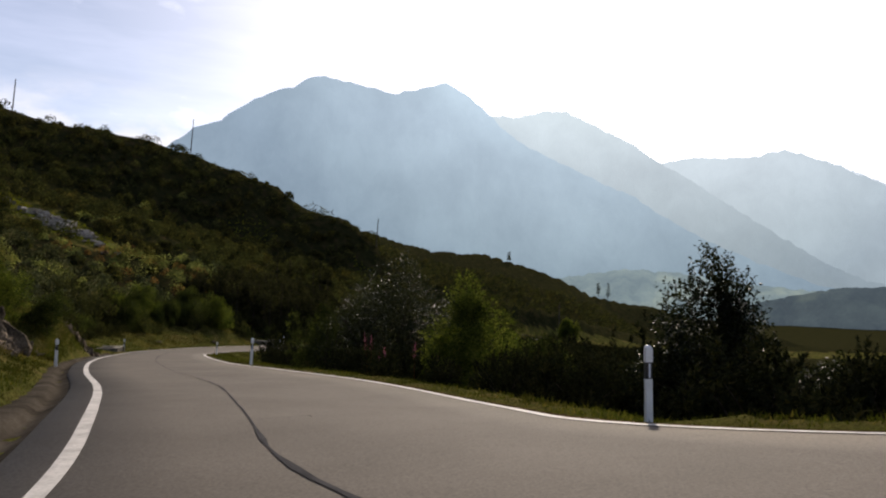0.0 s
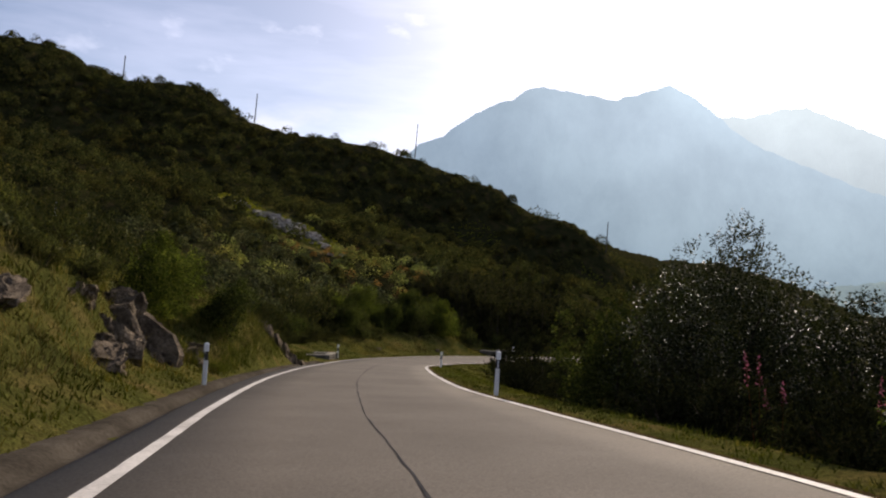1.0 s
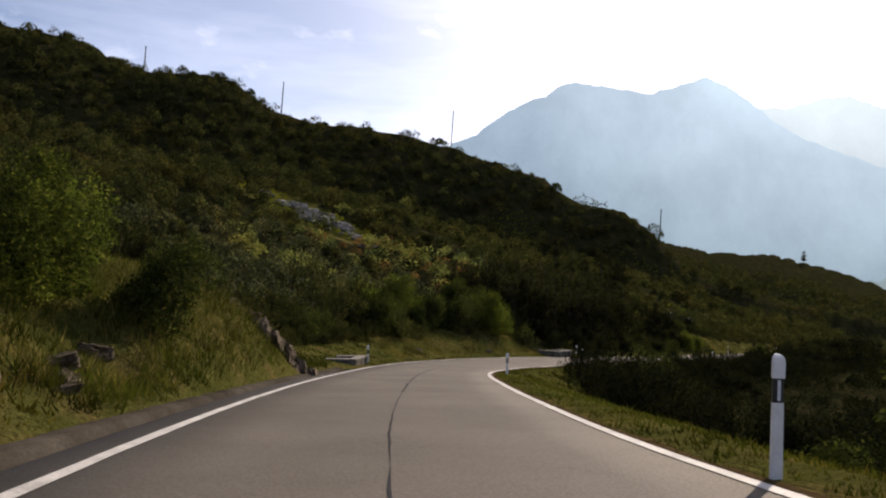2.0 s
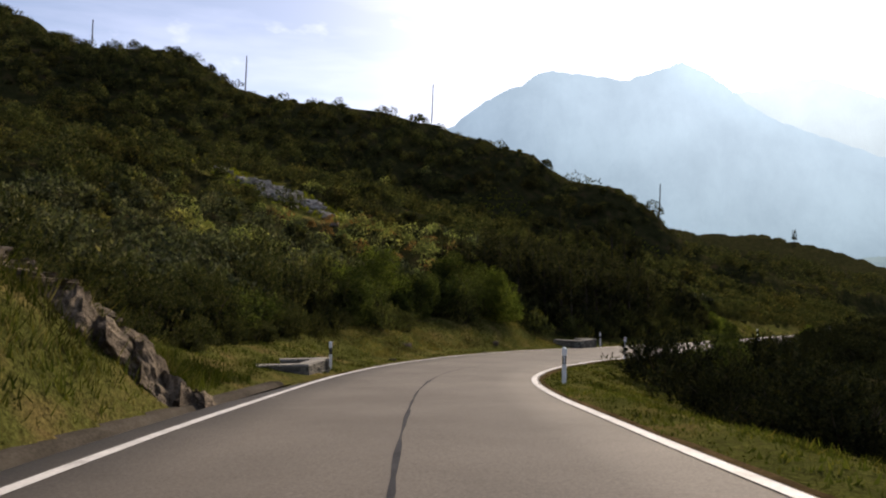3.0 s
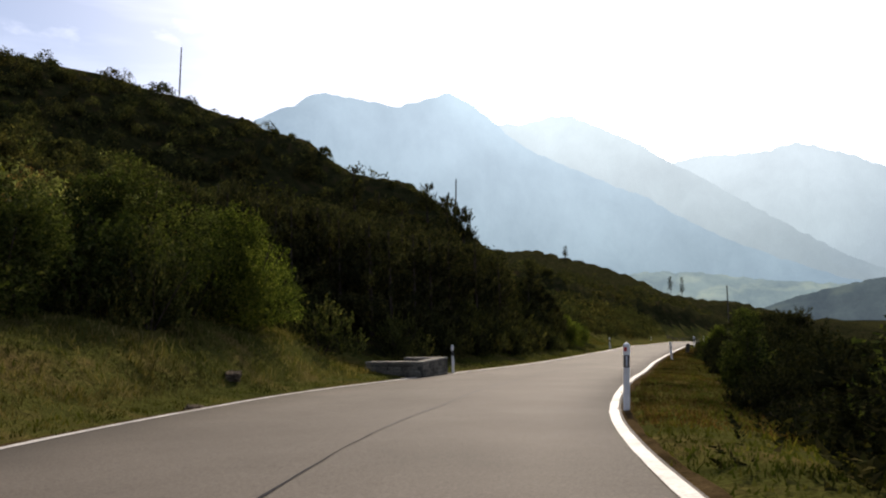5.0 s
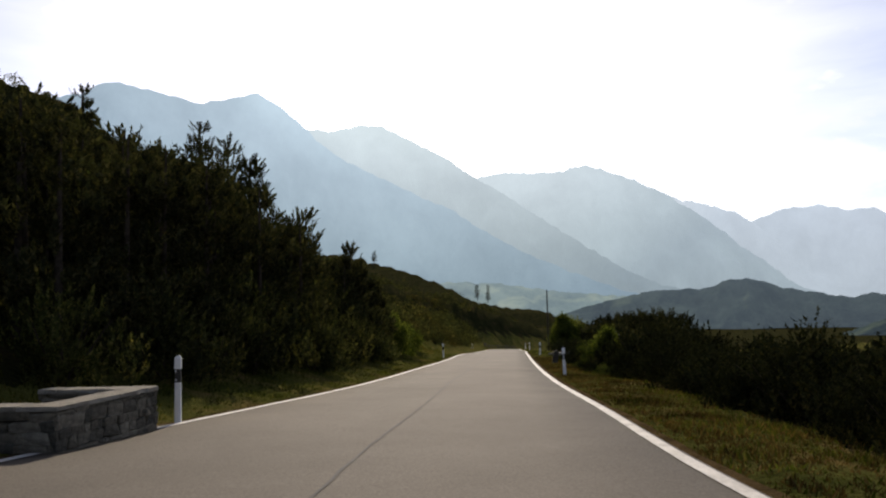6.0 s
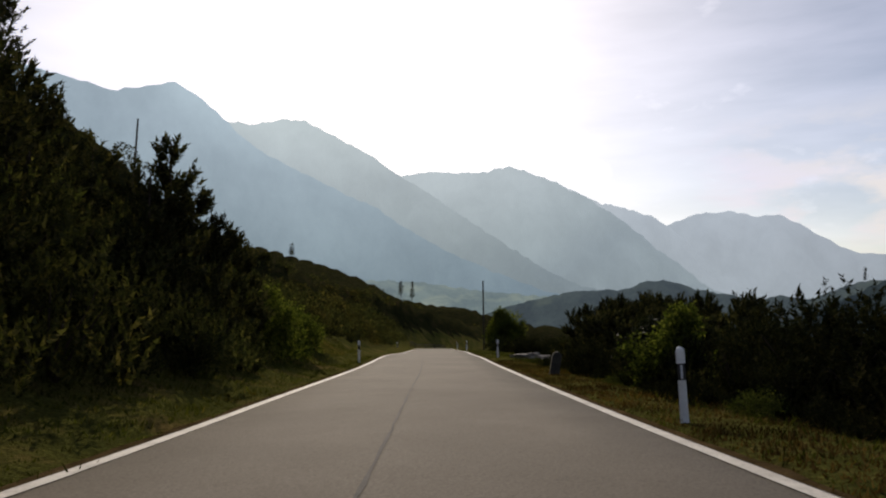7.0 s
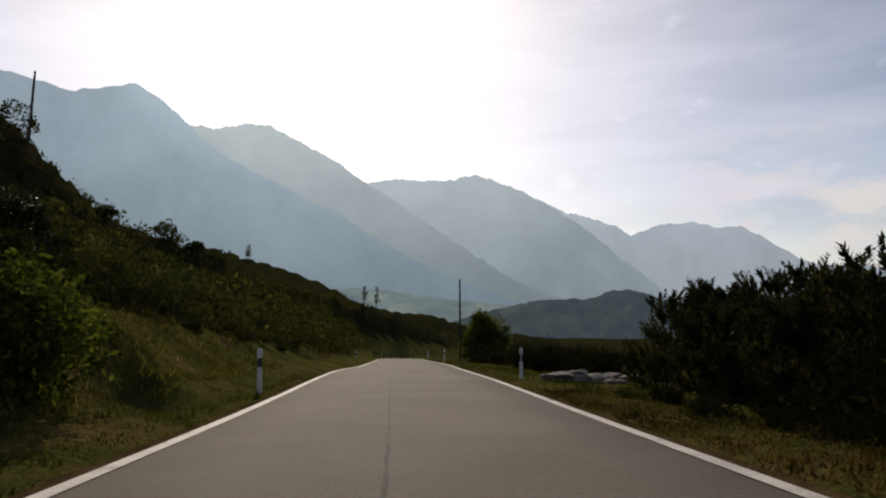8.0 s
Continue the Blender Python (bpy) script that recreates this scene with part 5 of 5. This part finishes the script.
# the bank's rocky end
for x, y, size, seed, tip in ((-23.9, 48.7, 0.46, 21, 30), (-24.1, 48.1, 0.55, 22, 34), (-24.3, 47.5, 0.60, 23, 36), (-24.4, 46.9, 0.56, 24, 32), (-24.5, 46.3, 0.50, 25, 34), (-24.9, 47.7, 0.50, 26, 26), (-24.0, 47.5, 0.34, 27, 40)):
    rock(x, y, size, seed, (0.55, 1.35, 0.8), 20 + rng.uniform(-10, 10), -tip, -0.05, "grey slab breaking out of the bank", "rock_slab", "rock", "slabs of the bank's rocky end")
for q in range(16):
    f = rng.random()
    rock(-24.4 - 1.7 * f + rng.normal() * 0.25, 47.9 - 3.4 * f + rng.normal() * 0.35, rng.uniform(0.18, 0.48), 120 + q % 9, (1, rng.uniform(0.9, 1.7), 0.38), rng.uniform(0, 360), rng.uniform(-25, 25), 0.02, "split grey block of the bank", "rock_block", "rock", "split blocks of the bank")
# pale rocks on the open ground beside the last stretch
for x, y, s in ((-1.2, 138.9, 0.42), (0.0, 140.3, 0.6), (1.1, 139.9, 0.45), (1.9, 141.6, 0.7), (0.5, 138.2, 0.35), (2.9, 140.6, 0.5)):
    rock(x, y, s, int(500 + s * 997 + y), (1.4, 1.0, 0.5), rng.uniform(0, 360), 0, 0.05, "pale flat rock in the meadow", "rock_block", "rock", "pale rocks in the meadow", SCREE)
# scree on the slope
for q in range(75):
    a, b = rng.normal() * 4.6, rng.normal() * 1.5
    x, y = -67.5 + 0.97 * a + 0.25 * b, 118.6 - 0.25 * a + 0.97 * b
    rock(x, y, rng.uniform(0.3, 0.95), 600 + q % 9, (1.3, 1.0, 0.5), rng.uniform(0, 360), rng.uniform(-20, 20), 0.25, "grey slab of scree on the open slope", "scree_block", "rock", "scree on the slope", SCREE)
for x, y, s in ((-29, 84.9, 0.3), (-28.4, 80.8, 0.22), (-30.6, 73.8, 0.25), (-28.6, 67.5, 0.16), (-16.6, 125.8, 0.35)):
    rock(x, y, s, int(700 + y), (1.2, 0.9, 0.6), rng.uniform(0, 360), 5, 0.03, "small grey stone in the verge", "stone", "rock")


# ---- boundary stone: an upright slab with a rounded top ----
def marker(x, y):
    ring = []
    w, h = 0.145, 0.66
    pts = [(-w, -0.25), (w, -0.25), (w, h - w)] + [(w * math.cos(q), h - w + w * math.sin(q)) for q in np.linspace(0.25, math.pi - 0.25, 9)] + [(-w, h - w)]
    bm = loft([[(px, yy, pz) for px, pz in pts] for yy in (-0.09, 0.09)])
    bmesh.ops.bevel(bm, geom=[e for e in bm.edges if abs(e.verts[0].co.y - e.verts[1].co.y) < 0.01], offset=0.015, segments=1, affect="EDGES")
    ob = part("marker_stone", bm_mesh("marker_stone", bm, STONE))
    ob.matrix_basis = pose(x, y, land_at(x, y) + 0.05, 4, 9, road_yaw(x, y))
    return tagged(ob, "grey upright marker stone with rounded top", "marker stone")


marker(-7.7, 120.9)


# ---- dry-stone inlets ----
def stone_shape(seed):
    r = np.random.default_rng(seed)
    bm = bmesh.new()
    bmesh.ops.create_cube(bm, size=1)
    for v in bm.verts:
        v.co += Vector(r.uniform(-0.13, 0.13, 3))
    bmesh.ops.bevel(bm, geom=bm.edges[:], offset=0.10, segments=1, affect="EDGES")
    return bm_mesh("stone", bm, STONE)


STONES = [stone_shape(900 + q) for q in range(7)]
SLABS = []
for q in range(4):
    r = np.random.default_rng(950 + q)
    bm = bmesh.new()
    bmesh.ops.create_cube(bm, size=1)
    for v in bm.verts:
        v.co += Vector((r.uniform(-0.02, 0.02), r.uniform(-0.05, 0.05), r.uniform(-0.08, 0.08)))
    bmesh.ops.bevel(bm, geom=bm.edges[:], offset=0.03, segments=1, affect="EDGES")
    SLABS.append(bm_mesh("coping", bm, COPING))


def inlet(corner, far_end, near_end, top_z, height, label):
    """Three low walls round a drain: one along the road, one towards the camera's way, one at the far end, open to the slope."""
    top = new("stone_inlet")
    top.matrix_basis = pose(corner[0], corner[1], top_z - height)
    c, f, n = Vector((0, 0)), Vector(far_end) - Vector(corner), Vector(near_end) - Vector(corner)
    back = n.normalized() * min(n.length, 1.6)
    thick = 0.34
    for a, b, inward in ((c, f, n.normalized()), (n, c, f.normalized()), (f, f + back, -f.normalized())):
        d = (b - a)
        length, ang = d.length, math.degrees(math.atan2(d.y, d.x))
        dirv = d.normalized()
        side = 1 if (inward.x * -dirv.y + inward.y * dirv.x) > 0 else -1
        m0 = pose(a.x, a.y, 0, 0, 0, ang)
        core = bmesh.new()
        bmesh.ops.create_cube(core, size=1, matrix=Matrix.Translation((length / 2, side * thick / 2, height / 2 - 0.22)) @ Matrix.Diagonal((length - 0.06, thick - 0.07, height + 0.36, 1)))
        part("core", bm_mesh("core", core, EARTH), top, "dark earth between the stones", m0)
        z, row = -0.32, 0
        while z < height - 0.07:
            h = rng.uniform(0.07, 0.19)
            h = min(h, height - 0.05 - z)
            for face in (0.035, thick - 0.035):
                x = -0.02
                while x < length - 0.03:
                    w = min(rng.uniform(0.10, 0.46), length + 0.02 - x)
                    m = m0 @ Matrix.Translation((x + w / 2, side * face, z + h / 2 + rng.normal() * 0.008)) @ Matrix.Rotation(rng.normal() * 0.05, 4, "Y") @ Matrix.Diagonal((w - 0.012, 0.11 + 0.02 * rng.random(), h + 0.006, 1))
                    part("stone", STONES[int(rng.integers(7))], top, "", m)
                    x += w
            z += h
            row += 1
        x = -0.03
        while x < length - 0.05:
            w = min(rng.uniform(0.4, 0.75), length + 0.03 - x)
            m = m0 @ Matrix.Translation((x + w / 2, side * thick / 2, height - 0.02)) @ Matrix.Diagonal((w - 0.012, thick + 0.06, 0.06, 1))
            part("coping_slab", SLABS[int(rng.integers(4))], top, "", m)
            x += w
    return tagged(top, label, "stone wall")


inlet((-26.45, 56.6), (-26.95, 58.7), (-27.75, 55.8), -3.80, 0.42, "low grey dry-stone drain inlet with slab coping")
inlet((-24.6, 92.1), (-23.85, 94.4), (-26.7, 92.6), -5.52, 0.50, "low dry-stone drain inlet with slab coping, dark inside")


# ---- wooden rail at the bend ----
def rail_fence(points):
    top = new("rail_fence")
    x0, y0 = points[0]
    z0 = land_at(x0, y0)
    top.matrix_basis = pose(x0, y0, z0)
    loc = [Vector((x - x0, y - y0, land_at(x, y) - z0)) for x, y in points]
    for v in loc:
        bm = bmesh.new()
        bmesh.ops.create_cone(bm, cap_ends=True, segments=8, radius1=0.08, radius2=0.07, depth=1.3, matrix=Matrix.Translation((v.x, v.y, v.z + 0.35)))
        part("fence_post", bm_mesh("fence_post", bm, WOOD), top)
    for a, b in zip(loc, loc[1:]):
        for h in (0.5, 0.85):
            d = b - a
            bm = bmesh.new()
            bmesh.ops.create_cone(bm, cap_ends=True, segments=8, radius1=0.06, radius2=0.055, depth=d.length + 0.1)
            ob = part("rail", bm_mesh("rail", bm, WOOD), top)
            ob.matrix_basis = Matrix.Translation((a + b) / 2 + Vector((0, 0, h))) @ d.to_track_quat("Z", "Y").to_matrix().to_4x4()
    return tagged(top, "grey weathered wooden rail fence at the bend", "fence")


rail_fence([(14.6, 219.6), (16.0, 223.4), (17.6, 227.2), (19.4, 231.0), (21.6, 234.6), (24.4, 238.0), (27.6, 241.2)])


# ---- poles on the ridge ----
def pole(x, y, z, h, r, lean, label, arms=0):
    top = new("pole")
    top.matrix_basis = pose(x, y, z, 0, lean, 0)
    bm = bmesh.new()
    bmesh.ops.create_cone(bm, cap_ends=True, segments=8, radius1=r, radius2=r * 0.7, depth=h, matrix=Matrix.Translation((0, 0, h / 2)))
    part("mast", bm_mesh("mast", bm, WOOD), top)
    for q in range(arms):
        bm = bmesh.new()
        small_box(bm, 0, 0, h - 0.4 - 0.5 * q, 1.1, 0.1, 0.1, 0.01)
        part("cross_arm", bm_mesh("cross_arm", bm, WOOD), top)
    return tagged(top, label, "pole", "poles on the slope")


for x, y, h in ((-141.4, 159.5, 6.0), (-111.5, 173, 8.5), (-77.6, 198.5, 9.0), (-27.2, 206.9, 8.0)):
    pole(x, y, land_at(x, y), h, 0.16, 2.5, "thin dark mast on the ridge")
pole(24.3, 211, -13.0, 12.2, 0.16, 0, "dark wooden pole beyond the road's crest")


# ---- grass of the verges ----
def grass(n, lo, hi, side, y0, y1, tall, name, label, mat, wide=1.0):
    i = rng.integers(0, len(RD) - 1, n)
    e = lo + (hi - lo) * np.power(rng.random(n), 1.3)
    base = (LEFT if side < 0 else RIGHT)[i] + rng.random(n)[:, None] * ((LEFT if side < 0 else RIGHT)[i + 1] - (LEFT if side < 0 else RIGHT)[i])
    q = base + ACROSS[i] * (side * e)[:, None]
    ok = (q[:, 1] > y0) & (q[:, 1] < y1)
    if side < 0:
        ok &= (q[:, 1] > 57) | (e > 1.2)
    q = q[ok]
    q = np.repeat(q, 5, 0) + rng.normal(size=(len(q) * 5, 2)) * 0.09
    z = land(q[:, 0], q[:, 1])
    k = len(q)
    clump = np.array([0.6 + 0.9 * max(0.0, noise.noise((a / 1.1, b / 1.1, 4.0)) + 0.25) for a, b in q])
    h = tall * clump * (0.5 + rng.random(k))
    an = rng.random(k) * 6.283
    w = wide * (0.010 + 0.012 * rng.random(k))
    bend = rng.normal(size=(k, 2)) * 0.45
    root = np.column_stack([q, z - 0.015])
    sidev = np.column_stack([np.cos(an) * w, np.sin(an) * w, np.zeros(k)])
    tip = root + np.column_stack([bend * h[:, None], h])
    v = np.stack([root - sidev, root + sidev, tip], 1).reshape(-1, 3)
    return tagged(part(name, fast_mesh(name, v, np.arange(len(v)).reshape(-1, 3), mat)), label, "grass", kind="stuff")


grass(46000, 0.09, 7.5, -1, 2, 145, 0.085, "verge_grass", "short green and straw-coloured grass of the uphill verge", GRASS)
grass(42000, 0.09, 6.5, 1, 6, 98, 0.08, "verge_grass", "short green grass of the downhill verge", GRASS)
grass(21000, 1.6, 8.5, -1, 2, 150, 0.15, "bank_grass", "longer yellow-green grass tufts on the bank", GRASS, 1.1)
grass(12000, 1.6, 7.5, 1, 6, 160, 0.13, "bank_grass", "longer yellow-green grass tufts below the road", GRASS, 1.1)
grass(60000, 1.3, 7.5, -1, 32, 53, 0.30, "bank_grass", "long grass hanging over the rocky bank", GRASS, 0.9)
grass(34000, 1.8, 7.0, -1, 34, 51, 0.30, "bank_grass", "long dry straw hanging over the rocky bank", STRAW, 0.9)
grass(30000, 2.2, 8.0, -1, 14, 33, 0.24, "bank_grass", "rough grass on the bank by the outcrop", STRAW, 0.9)
grass(42000, 1.3, 5.5, -1, 68, 92, 0.20, "bank_grass", "dry straw-coloured grass hanging down the bank", STRAW, 0.9)
grass(26000, 1.6, 6.5, -1, 124, 142, 0.17, "bank_grass", "dry grass on the bank before the crest", STRAW, 1.0)
grass(16000, 0.09, 6.5, 1, 98, 200, 0.08, "verge_grass", "sparse green grass of the downhill verge before the crest", GRASS)
grass(60000, 0.2, 3.4, 1, 76, 134, 0.07, "verge_grass", "brown dry grass of the downhill verge", RUSSET_GRASS, 1.0)
